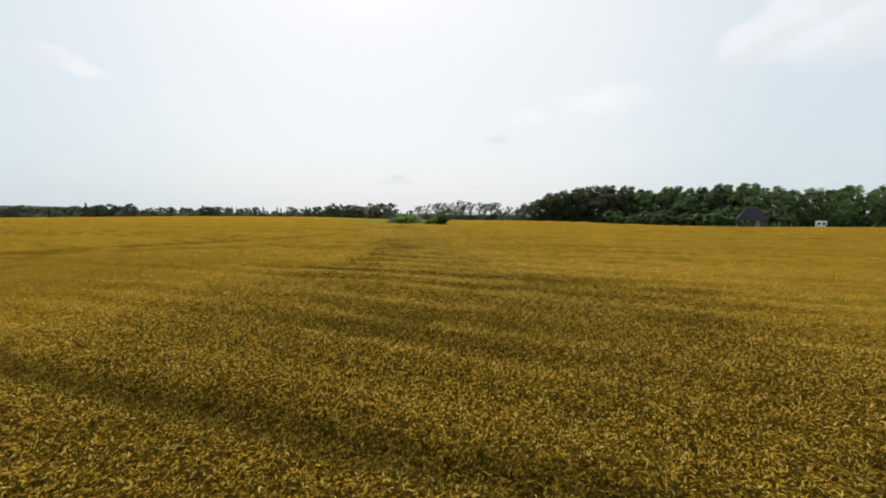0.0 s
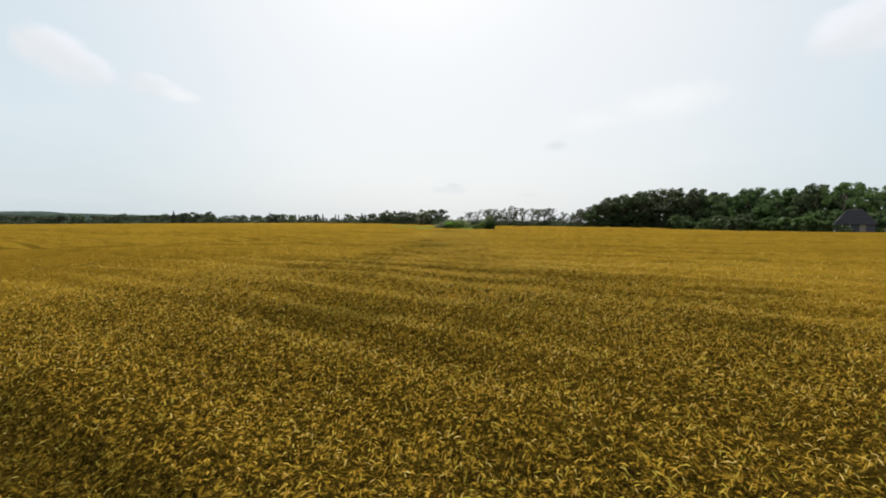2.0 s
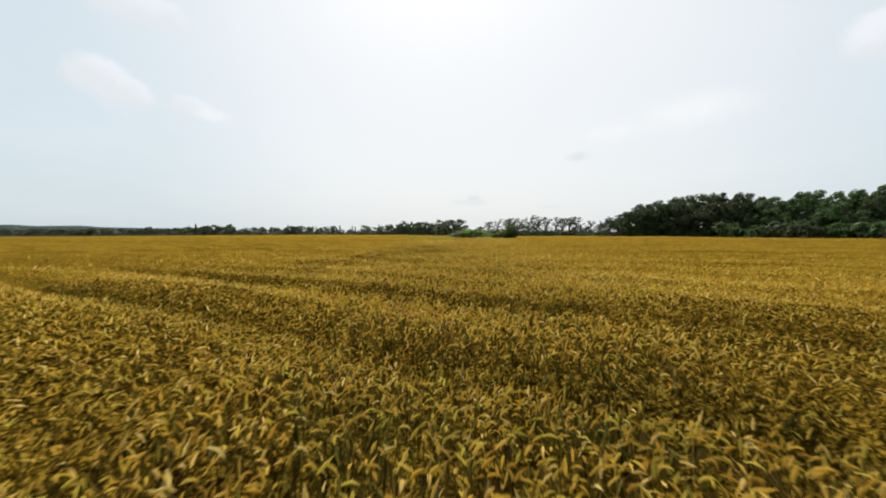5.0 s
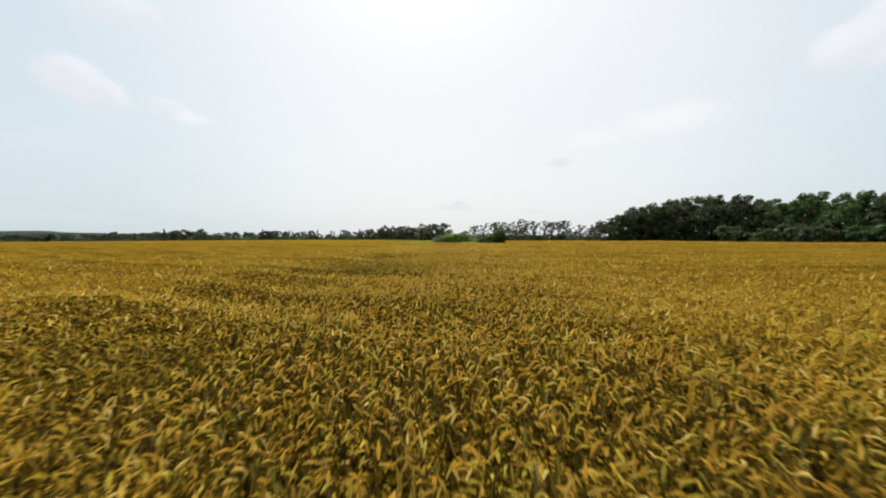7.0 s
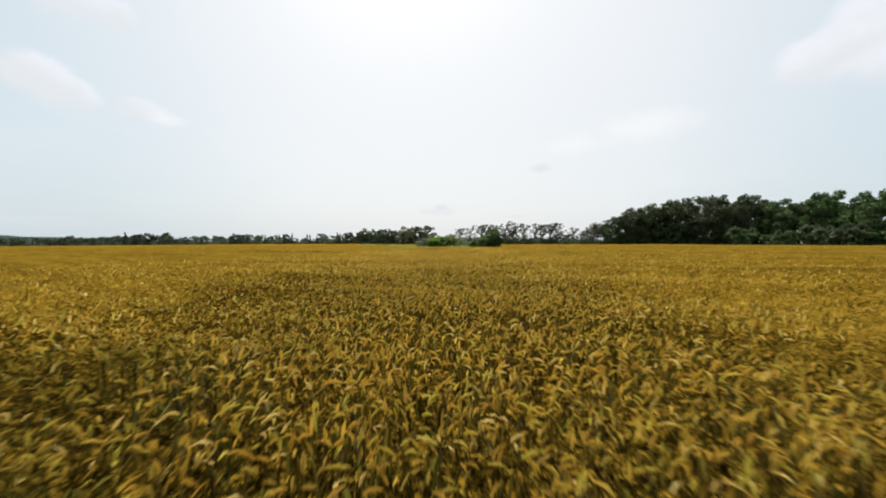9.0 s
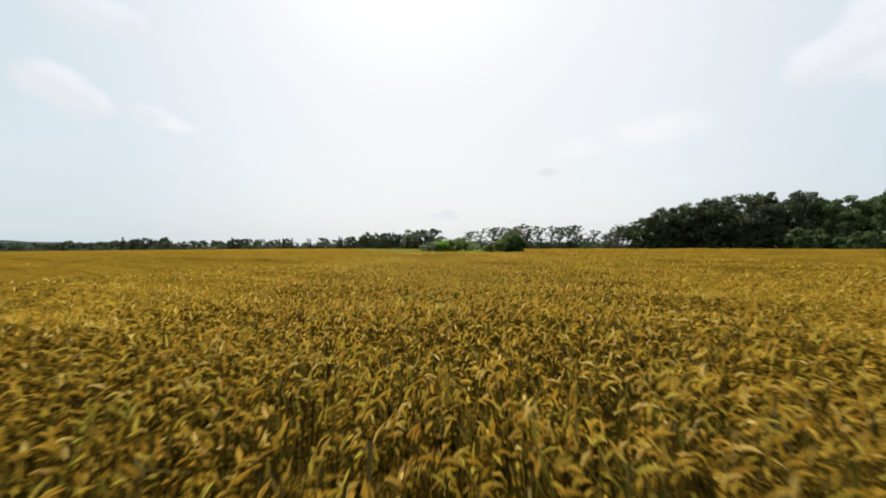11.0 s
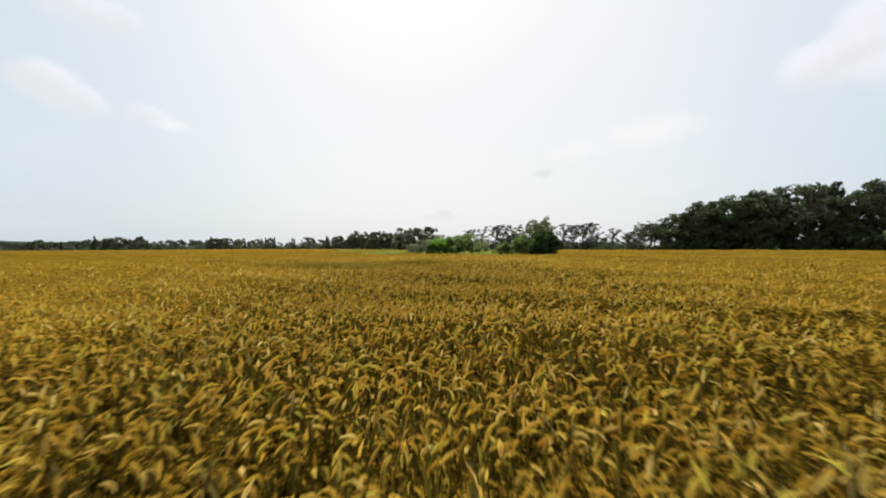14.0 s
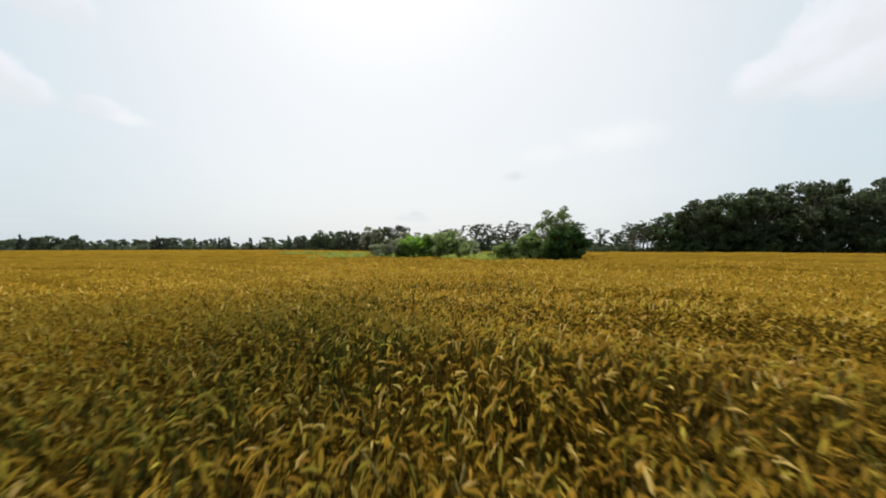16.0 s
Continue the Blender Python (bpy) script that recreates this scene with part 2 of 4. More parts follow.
def canopy_material(name, light, dark, band, green_col):
    """The crop seen as a mass: mottled by the plants, with the field's bands and green growth."""
    m, n = material(name)
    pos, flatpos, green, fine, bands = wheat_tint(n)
    grain = n.noise(n.vmath("MULTIPLY", pos, (1, 1, 0.4)), 14.0, 5.0, 0.7)
    ears = n.remap(n.noise(flatpos, 6.5, 4.0, 0.7), 0.4, 0.66)
    col = n.mix(n.remap(grain, 0.3, 0.7), (*dark, 1), (*light, 1))
    col = n.mix(n.math("MULTIPLY", green, 0.6), col, (*green_col, 1))
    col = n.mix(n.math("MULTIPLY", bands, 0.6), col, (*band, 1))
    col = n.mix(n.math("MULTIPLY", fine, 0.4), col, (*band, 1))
    bump = n.add("ShaderNodeBump", {"Strength": 1.0, "Distance": 0.3, "Height": n.math("ADD", n.math("MULTIPLY", grain, 0.5), ears)})
    finish(n, n.add("ShaderNodeBsdfPrincipled", {"Base Color": col, "Roughness": 0.9, "Specular IOR Level": 0.0, "Normal": bump.outputs[0]}).outputs[0])
    return m


GOLD = ((0.50, 0.315, 0.037), (0.33, 0.198, 0.021), (0.16, 0.094, 0.010), (0.055, 0.055, 0.010))


def strip_material():
    """The crop's top where single ears can be told apart: ears over gaps with painted shade, closing to one gold mass
    to the sides.
    """
    m, n = material("ears over shade-painted straw")
    pos, flatpos, green, fine, bands = wheat_tint(n)
    xyz_ = n.add("ShaderNodeSeparateXYZ", {0: pos})
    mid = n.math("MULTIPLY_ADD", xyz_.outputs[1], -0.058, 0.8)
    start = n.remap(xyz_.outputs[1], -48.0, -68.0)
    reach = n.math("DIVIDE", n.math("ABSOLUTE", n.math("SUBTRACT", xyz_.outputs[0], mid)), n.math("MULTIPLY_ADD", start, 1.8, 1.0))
    # Gaps open towards the flight line, where more painted shade shows.
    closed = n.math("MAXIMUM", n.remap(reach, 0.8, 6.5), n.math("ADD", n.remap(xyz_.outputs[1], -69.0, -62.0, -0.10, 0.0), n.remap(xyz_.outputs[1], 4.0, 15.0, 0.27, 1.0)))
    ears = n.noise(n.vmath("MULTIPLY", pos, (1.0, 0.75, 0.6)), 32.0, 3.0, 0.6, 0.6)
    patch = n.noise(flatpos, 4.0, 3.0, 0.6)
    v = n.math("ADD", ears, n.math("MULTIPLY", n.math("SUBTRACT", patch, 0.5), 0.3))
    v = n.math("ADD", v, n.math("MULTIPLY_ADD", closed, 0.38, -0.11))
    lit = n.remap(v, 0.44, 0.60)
    grain = n.noise(n.vmath("MULTIPLY", pos, (1, 1, 0.4)), 14.0, 5.0, 0.7)
    light, dark_, band, green_col = GOLD
    gold = n.mix(n.remap(grain, 0.3, 0.7), (*dark_, 1), (*light, 1))
    gold = n.mix(n.math("MULTIPLY", green, 0.6), gold, (*green_col, 1))
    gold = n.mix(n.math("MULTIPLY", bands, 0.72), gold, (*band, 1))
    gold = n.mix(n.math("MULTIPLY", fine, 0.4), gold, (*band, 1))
    # Near-black brown: the shade between the ears, put into the colour.
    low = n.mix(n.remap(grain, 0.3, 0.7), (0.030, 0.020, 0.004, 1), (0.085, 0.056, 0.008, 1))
    heads = n.remap(n.noise(flatpos, 6.5, 4.0, 0.7), 0.4, 0.66)
    bump = n.add("ShaderNodeBump", {"Strength": 1.0, "Distance": 0.3, "Height": n.math("ADD", n.math("MULTIPLY", grain, 0.5), heads)})
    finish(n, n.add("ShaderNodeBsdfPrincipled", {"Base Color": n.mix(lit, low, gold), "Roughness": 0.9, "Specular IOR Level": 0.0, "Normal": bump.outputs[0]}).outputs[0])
    return m


def ground_material():
    m, n = material("meadow ground")
    pos = n.add("ShaderNodeNewGeometry").outputs["Position"]
    g = n.noise(pos, 0.15, 6.0, 0.6)
    f = n.noise(pos, 9.0, 4.0, 0.7)
    col = n.mix(n.remap(g, 0.35, 0.65), (0.07, 0.10, 0.025, 1), (0.16, 0.17, 0.05, 1))
    col = n.mix(n.math("MULTIPLY", n.remap(f, 0.3, 0.7), 0.5), col, (0.09, 0.07, 0.03, 1))
    bump = n.add("ShaderNodeBump", {"Strength": 0.8, "Distance": 0.1, "Height": f})
    finish(n, n.add("ShaderNodeBsdfPrincipled", {"Base Color": col, "Roughness": 0.95, "Normal": bump.outputs[0]}).outputs[0])
    return m


M_CANOPY = canopy_material("wheat canopy", *GOLD)
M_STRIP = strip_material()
M_GROUND = ground_material()
M_LEAF_OAK = leafy("broad leaves", (0.036, 0.059, 0.025), (0.10, 0.142, 0.053), 0.42)
# Lifted, greyed greens: the haze of distance is mixed into the base colour.
M_LEAF_HAZED = leafy("hazed distant leaves", (0.06, 0.08, 0.05), (0.12, 0.145, 0.085))
M_LEAF_LIT = leafy("lighter leaves", (0.048, 0.078, 0.028), (0.12, 0.165, 0.06))
M_LEAF_HEDGE = leafy("hedgerow leaves", (0.036, 0.052, 0.028), (0.085, 0.112, 0.055))
M_LEAF_GREY = leafy("willow leaves", (0.17, 0.20, 0.11), (0.30, 0.335, 0.19), 0.52)
M_LEAF_BUSH = leafy("shrub leaves", (0.10, 0.175, 0.034), (0.23, 0.34, 0.07), 0.55)
M_LEAF_DARK = leafy("dense shrub leaves", (0.028, 0.052, 0.018), (0.072, 0.115, 0.034), 0.38)
M_LEAF_TALL = leafy("feathery leaves", (0.062, 0.088, 0.027), (0.135, 0.17, 0.056), 0.45)
M_LEAF_THIN = leafy("windswept leaves", (0.030, 0.045, 0.022), (0.08, 0.105, 0.05))
M_NEEDLE = leafy("spruce needles", (0.03, 0.045, 0.03), (0.06, 0.085, 0.05), 0.2)
M_WEED = leafy("weed leaves", (0.17, 0.25, 0.02), (0.33, 0.40, 0.045), 0.5)
M_BARK = barky("grey bark", (0.05, 0.04, 0.03), (0.16, 0.13, 0.10))


# ---- mesh helpers ----
def mesh_from(name, verts, quads, mats, mat_index=None, tris=None):
    """A mesh from arrays of corners and of quads (or triangles)."""
    me = bpy.data.meshes.new(name)
    verts = np.asarray(verts, np.float32)
    parts = [np.asarray(q, np.int32) for q in (quads, tris) if q is not None and len(q)]
    loops = np.concatenate([p.ravel() for p in parts])
    sizes = np.concatenate([np.full(len(p), p.shape[1], np.int32) for p in parts])
    me.vertices.add(len(verts))
    me.vertices.foreach_set("co", verts.ravel())
    me.loops.add(len(loops))
    me.loops.foreach_set("vertex_index", loops)
    me.polygons.add(len(sizes))
    me.polygons.foreach_set("loop_start", np.concatenate([[0], np.cumsum(sizes)[:-1]]).astype(np.int32))
    me.polygons.foreach_set("loop_total", sizes)
    for mt in mats:
        me.materials.append(mt)
    if mat_index is not None:
        me.polygons.foreach_set("material_index", np.asarray(mat_index, np.int32))
    me.update(calc_edges=True)
    return me


def part(name, me, parent, label=""):
    ob = new(name, me)
    ob.parent = parent
    return tagged(ob, label) if label else ob


def thing(name, label, category, group="", kind=""):
    return tagged(new(name), label, category, group, kind)


# ---- ground and field ----
def lift(x, y):
    """The lie of the land, in metres: almost flat, with a shallow swale and a slow rise far off."""
    x, y = np.asarray(x, float), np.asarray(y, float)
    s_ = 0.795 * x - 0.606 * y - 5.3
    swale = -0.55 * np.exp(-(s_ / 5.0) ** 2) / (1 + np.exp(np.clip((x + 9) / 2.5, -40, 40)))
    far = np.hypot(x - 3, y + 20)
    rise = 1.0 * np.clip((far - 40) / 200, 0, 1) ** 1.5
    west = 1 / (1 + np.exp(np.clip((x + 270) / 45, -40, 40)))
    fall = -4.0 * np.clip((far - 90) / 160, 0, 1) ** 1.2
    return swale + rise * (1 - west) + fall * west


def ground_sheet():
    r = np.concatenate([np.linspace(0, 90, 37), np.geomspace(95, 4500, 34)])
    a = np.linspace(0, 2 * np.pi, 145)[:-1]
    R, A = np.meshgrid(r, a, indexing="ij")
    x, y = 3 + R * np.sin(A), -20 + R * np.cos(A)
    z = lift(x, y)
    v = np.stack([x, y, z], -1).reshape(-1, 3)
    i, j = np.meshgrid(np.arange(len(r) - 1), np.arange(144), indexing="ij")
    q = np.stack([i * 144 + j, (i + 1) * 144 + j, (i + 1) * 144 + (j + 1) % 144, i * 144 + (j + 1) % 144], -1).reshape(-1, 4)
    return mesh_from("ground", v, q, [M_GROUND])


ground = tagged(new("ground", ground_sheet()), "green meadow ground under and beyond the field", "ground", kind="structure")

CROP = 0.85
# the field's border, anticlockwise
BORDER = [(-620, -160), (170, -160), (170, 4), (112, 9), (91, 11), (80, 15), (70, 23), (65, 40), (64, 60), (57, 76), (46, 88), (28, 98), (5, 101), (-22, 128), (-60, 172), (-130, 196), (-260, 222), (-620, 236)]


def inside(x, y, poly):
    x, y = np.asarray(x), np.asarray(y)
    hit = np.zeros(x.shape, bool)
    for (x0, y0), (x1, y1) in zip(poly, poly[1:] + poly[:1]):
        if y0 == y1:
            continue
        hit ^= ((y0 > y) != (y1 > y)) & (x < (x1 - x0) * (y - y0) / (y1 - y0) + x0)
    return hit


# the shrubby islet in the crop: centre, half widths
ISLETS = [(4.8, 33.0, 4.8, 4.6), (-3.0, 40.0, 10.0, 5.0), (-16.0, 60.0, 9.0, 4.0)]


def open_ground(x, y):
    x, y = np.asarray(x), np.asarray(y)
    out = np.zeros(x.shape, bool)
    for cx, cy, rx, ry in ISLETS:
        out |= ((x - cx) / rx) ** 2 + ((y - cy) / ry) ** 2 < 1
    return out


def dip(x, y):
    """Unevenness of the crop's top, in metres: drilled bands, gusts and the pressed wheel tracks."""
    x, y = np.asarray(x, float), np.asarray(y, float)
    d, u = 0.355 * x + 0.935 * y, 0.935 * x - 0.355 * y
    rows = np.sin(d * 3.1 + 1.6 * np.sin(u * 0.21) + 0.9 * np.sin(d * 0.7)) * (0.6 + 0.4 * np.sin(u * 0.5 + d * 0.3))
    gust = np.sin(x * 0.9 + 1.7 * np.sin(y * 0.31)) * np.sin(y * 0.7 + 1.3 * np.sin(x * 0.43))
    m = np.mod(d + 56.4 + 5.65, 20.65) - 5.65
    track = np.exp(-(m / 0.32) ** 2) + np.exp(-((m - 2.3) / 0.32) ** 2)
    stray = 1.4 * np.exp(-((d + 66.6) / 0.33) ** 2) + np.exp(-((d + 38.7) / 0.4) ** 2)
    pressed = 0.6 - 0.4 * np.sin((x - 1) * 0.6)
    return 0.095 * rows + 0.055 * gust - 0.34 * track * pressed - 0.18 * stray


# the strip of ground below the flight: its middle line and how far a place lies from it
LINE = [(4, -80), (6.5, -72), (6.3, -64), (5.2, -52), (3.6, -40), (2.1, -23), (0.6, -6), (-0.4, 8)]


def beside(x, y):
    ly = np.array([p[1] for p in LINE])
    lx = np.array([p[0] for p in LINE])
    mid = np.interp(y, ly, lx)
    over = np.clip(y - 8, 0, None)
    return np.hypot(x - mid, over), y


HALF = 14.0                            # half width of the finely ridged strip, round x = 3


def grid_sheet(name, gx, gy, height, keep, mats):
    X, Y = np.meshgrid(gx, gy, indexing="ij")
    Z = height(X, Y)
    v = np.stack([X, Y, Z], -1).reshape(-1, 3)
    ny = len(gy)
    i, j = np.meshgrid(np.arange(len(gx) - 1), np.arange(ny - 1), indexing="ij")
    ok = keep((X[:-1, :-1] + X[1:, 1:]) / 2, (Y[:-1, :-1] + Y[1:, 1:]) / 2)
    q = np.stack([i * ny + j, (i + 1) * ny + j, (i + 1) * ny + j + 1, i * ny + j + 1], -1)[ok]
    return mesh_from(name, v, q, mats)


def grown(x, y):
    return inside(x, y, BORDER) & ~open_ground(x, y)


def canopy_sheet():
    """The closed mass of the crop, away from the strip below the flight."""
    gx = np.unique(np.concatenate([np.arange(-620, 172, 4.0), np.arange(-31, 37.1, 0.5)]).round(3))
    gy = np.unique(np.concatenate([np.arange(-160, 242, 3.0), np.arange(-80, 34.1, 0.5)]).round(3))
    near = lambda x, y: (np.abs(x - 3) < HALF) & (y > -80) & (y < 34)
    return grid_sheet("canopy", gx, gy, lambda x, y: lift(x, y) + CROP * 0.95 + dip(x, y) * (np.abs(x - 3) < 60), lambda x, y: grown(x, y) & ~near(x, y), [M_CANOPY])


def tufted_sheet():
    """The strip below the flight: tufts of ears stand over straw with shade painted into its colour."""
    rng = np.random.default_rng(17)
    step = 0.14
    gx, gy = 3 + np.linspace(-HALF, HALF, int(2 * HALF / step) + 1), np.linspace(-80, 34, int(114 / step) + 1)
    deep = rng.uniform(0, 1, (len(gx), len(gy))) ** 1.2
    X, Y = np.meshgrid(gx + 0.0, gy, indexing="ij")
    edge = np.clip((HALF - np.abs(X - 3)) / 6.0, 0, 1)
    start = np.clip((-65 - Y) / 8, 0, 1)
    planted = np.clip((4.2 - beside(X, Y)[0]) / 3.2, 0, 1) * (1 - 0.6 * start)
    sunk = 0.02 + (0.03 + 0.12 * edge) * deep * (1 - 0.5 * start) + 0.13 * planted
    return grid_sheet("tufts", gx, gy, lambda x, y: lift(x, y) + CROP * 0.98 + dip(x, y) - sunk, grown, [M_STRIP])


def strip(points, mat, width=(0.0, 1.0, 0.0)):
    """A narrow folded band along points of (x, z, half width)."""
    w_ = np.array(width)
    v = [np.array((x, 0.0, z)) + s * r * w_ for x, z, r in points for s in (-1, 1)]
    q = [(2 * k, 2 * k + 1, 2 * k + 3, 2 * k + 2) for k in range(len(points) - 1)]
    return np.array(v), np.array(q), np.full(len(q), mat)


def spike(points):
    """An ear with its two ranks of grains: bands crossed along points of (x, z, half width)."""
    flat_ = strip(points, 0, (0.0, 1.0, 0.0))
    v, q = [], []
    for k, (x, z, r) in enumerate(points):
        x1, z1 = points[min(k + 1, len(points) - 1)][:2]
        x0, z0 = points[max(k - 1, 0)][:2]
        ln = math.hypot(x1 - x0, z1 - z0)
        tx, tz = (x1 - x0) / ln, (z1 - z0) / ln
        v += [(x + tz * r, 0.0, z - tx * r), (x - tz * r, 0.0, z + tx * r)]
    q = [(2 * k, 2 * k + 1, 2 * k + 3, 2 * k + 2) for k in range(len(points) - 1)]
    return merged(flat_, (np.array(v), np.array(q), np.zeros(len(q), int)))


def merged(*parts_):
    v, q, m, base = [], [], [], 0
    for a, b, c in parts_:
        v.append(a)
        q.append(b + base)
        m.append(c)
        base += len(a)
    return np.concatenate(v), np.concatenate(q), np.concatenate(m)


def bent(amount, length=0.085, steps=3):
    """The ear's middle line: it leaves the neck and turns over by the given angle in degrees."""
    x, z, a = 0.012, -0.03, radians(8 + 0.30 * amount)
    amount = 0.85 * amount
    out = [(x, z)]
    for _ in range(steps):
        a += radians(amount) / steps
        x, z = x + math.sin(a) * length / steps, z + math.cos(a) * length / steps
        out.append((x, z))
    return out


def near_plant(amount):
    """Straw and a plump arched ear, widest below its middle."""
    widths = (0.0045, 0.0112, 0.0098, 0.0016) if amount > 60 else (0.0060, 0.0116, 0.0018)
    c = bent(amount, 0.098, len(widths) - 1)
    ear = spike([(x, z, r) for (x, z), r in zip(c, widths)])
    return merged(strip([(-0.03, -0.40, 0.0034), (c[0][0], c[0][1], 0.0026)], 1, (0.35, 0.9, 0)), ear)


def bare_ear(amount):
    c = bent(amount, 0.095, 2)
    return strip([(*c[0], 0.0058), (*c[1], 0.0112), (*c[2], 0.0022)], 0, (0.5, 0.8, 0.3))


def mid_plant(amount):
    c = bent(amount, 0.095, 2)
    return merged(strip([(-0.02, -0.30, 0.004), (*c[0], 0.004)], 1, (0.6, 0.8, 0)), strip([(*c[0], 0.0058), (*c[1], 0.0118), (*c[2], 0.003)], 0, (0.5, 0.8, 0.3)))


def far_plant(amount):
    c = bent(amount, 0.10, 1)
    return merged(strip([(-0.03, -0.20, 0.006), (*c[0], 0.006)], 1, (0.5, 0.8, 0.3)), strip([(*c[0], 0.011), (*c[1], 0.009)], 0, (0.5, 0.8, 0.3)))


def blade_template(reach, top):
    """A long leaf that rises along the stalk, arches out and hangs."""
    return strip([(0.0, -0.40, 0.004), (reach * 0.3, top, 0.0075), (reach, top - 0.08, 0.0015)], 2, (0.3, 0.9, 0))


def scatter(rng, box, density, keep):
    x0, y0, x1, y1 = box
    n = int((x1 - x0) * (y1 - y0) * density)
    x, y = rng.uniform(x0, x1, n), rng.uniform(y0, y1, n)
    ok = keep(x, y) & inside(x, y, BORDER) & ~open_ground(x, y)
    # few plants stand in the wheel tracks
    d = 0.355 * x + 0.935 * y
    m = np.mod(d + 56.4 + 5.65, 20.65) - 5.65
    field_zone = np.minimum(np.abs(m), np.abs(m - 2.3)) < 0.28
    ok &= ~(field_zone & (rng.uniform(0, 1, n) < 0.5))
    return x[ok], y[ok]


def plant(rng, x, y, template, size, spread=1.0, uneven=0.045):
    v, q, mi = template
    n = len(x)
    # the wind leans most ears one way, with much scatter
    turn = rng.normal(-0.1, 1.25 * spread, n)
    tilt = rng.normal(-0.12, 0.32, n)
    s = size * rng.uniform(0.7, 1.2, n)
    c, sn, ct, st = np.cos(turn), np.sin(turn), np.cos(tilt), np.sin(tilt)
    P = v[None] * s[:, None, None]
    px, pz = P[..., 0] * ct[:, None] - P[..., 2] * st[:, None], P[..., 0] * st[:, None] + P[..., 2] * ct[:, None]
    z0 = lift(x, y) + CROP + dip(x, y) + rng.normal(-0.5 * uneven, uneven, n)
    out = np.stack([px * c[:, None] - P[..., 1] * sn[:, None] + x[:, None], px * sn[:, None] + P[..., 1] * c[:, None] + y[:, None], pz + z0[:, None]], -1)
    quads = q[None] + (np.arange(n) * len(v))[:, None, None]
    return out.reshape(-1, 3), quads.reshape(-1, 4), np.tile(mi, n)


def joined(name, groups):
    v, q, m, base = [], [], [], 0
    for a, b, c in groups:
        v.append(a)
        q.append(b + base)
        m.append(c)
        base += len(a)
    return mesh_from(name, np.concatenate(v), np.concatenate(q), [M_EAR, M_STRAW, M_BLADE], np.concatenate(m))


def wheat_crop():
    rng = np.random.default_rng(7)
    crop = thing("wheat_crop", "dense ripe golden wheat bending in the wind over the whole field", "wheat", kind="stuff")
    part("canopy", canopy_sheet(), crop, "close mass of golden ears")
    part("tufts", tufted_sheet(), crop, "tufts of ears over straw with painted shade")

    def fade(x, y, a, b):
        """A share that falls from 1 at a metres beside the line to 0 at b metres."""
        return rng.uniform(0, 1, len(x)) < np.clip((b - beside(x, y)[0]) / (b - a), 0, 1)

    near = lambda x, y: fade(x, y, 1.3, 2.3) & (y > -66)
    box = (-4, -66, 10, 9)
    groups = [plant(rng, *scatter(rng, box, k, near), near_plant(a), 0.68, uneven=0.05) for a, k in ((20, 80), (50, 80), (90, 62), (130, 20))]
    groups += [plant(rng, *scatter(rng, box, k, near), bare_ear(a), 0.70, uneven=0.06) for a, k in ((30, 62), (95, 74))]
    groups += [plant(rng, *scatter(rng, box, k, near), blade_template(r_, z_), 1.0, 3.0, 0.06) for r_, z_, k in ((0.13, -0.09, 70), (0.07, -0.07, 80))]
    part("near_ears", joined("near_ears", groups), crop, "drooping golden ears on straw")
    mid = lambda x, y: fade(x, y, 3.0, 8.0) & (y > -60) & ~fade(x, y, 1.3, 2.3)
    box = (-10, -60, 16, 17)
    groups = [plant(rng, *scatter(rng, box, k, mid), mid_plant(a), 0.76) for a, k in ((25, 24), (95, 24))]
    groups += [plant(rng, *scatter(rng, box, k, mid), bare_ear(a), 0.76) for a, k in ((30, 58), (95, 66))]
    start = lambda x, y: fade(x, y, 8, 17) & (y < -56) & ((y < -66) | ~fade(x, y, 1.3, 2.3))
    box = (-16, -79, 24, -56)
    groups += [plant(rng, *scatter(rng, box, k, start), mid_plant(a), 0.64) for a, k in ((25, 20), (80, 20))]
    groups += [plant(rng, *scatter(rng, box, k, start), bare_ear(a), 0.66) for a, k in ((30, 98), (80, 106))]
    part("middle_ears", joined("middle_ears", groups), crop)
    far = lambda x, y: fade(x, y, 8, 26) & ~fade(x, y, 3, 8) & (y > -62)
    groups = [plant(rng, *scatter(rng, (-24, -79, 32, 34), 20, far), far_plant(50), 1.2)]
    part("far_ears", joined("far_ears", groups), crop)
    return crop


wheat_crop()


# ---- trees ----
def tube(path, radii, sides=6):
    """A tapering limb along a list of places."""
    v, q = [], []
    path = [Vector(p) for p in path]
    for k, (p, r) in enumerate(zip(path, radii)):
        d = (path[min(k + 1, len(path) - 1)] - path[max(k - 1, 0)]).normalized()
        s = d.orthogonal().normalized()
        u = d.cross(s)
        for i in range(sides):
            a = 2 * math.pi * i / sides
            v.append(p + (s * math.cos(a) + u * math.sin(a)) * r)
    for k in range(len(path) - 1):
        for i in range(sides):
            q.append((k * sides + i, k * sides + (i + 1) % sides, (k + 1) * sides + (i + 1) % sides, (k + 1) * sides + i))
    return [tuple(p) for p in v], q


def tubes(name, limbs, mat):
    v, q = [], []
    for path, radii in limbs:
        a, b = tube(path, radii)
        q += [tuple(i + len(v) for i in f) for f in b]
        v += a
    return mesh_from(name, v, q, [mat])


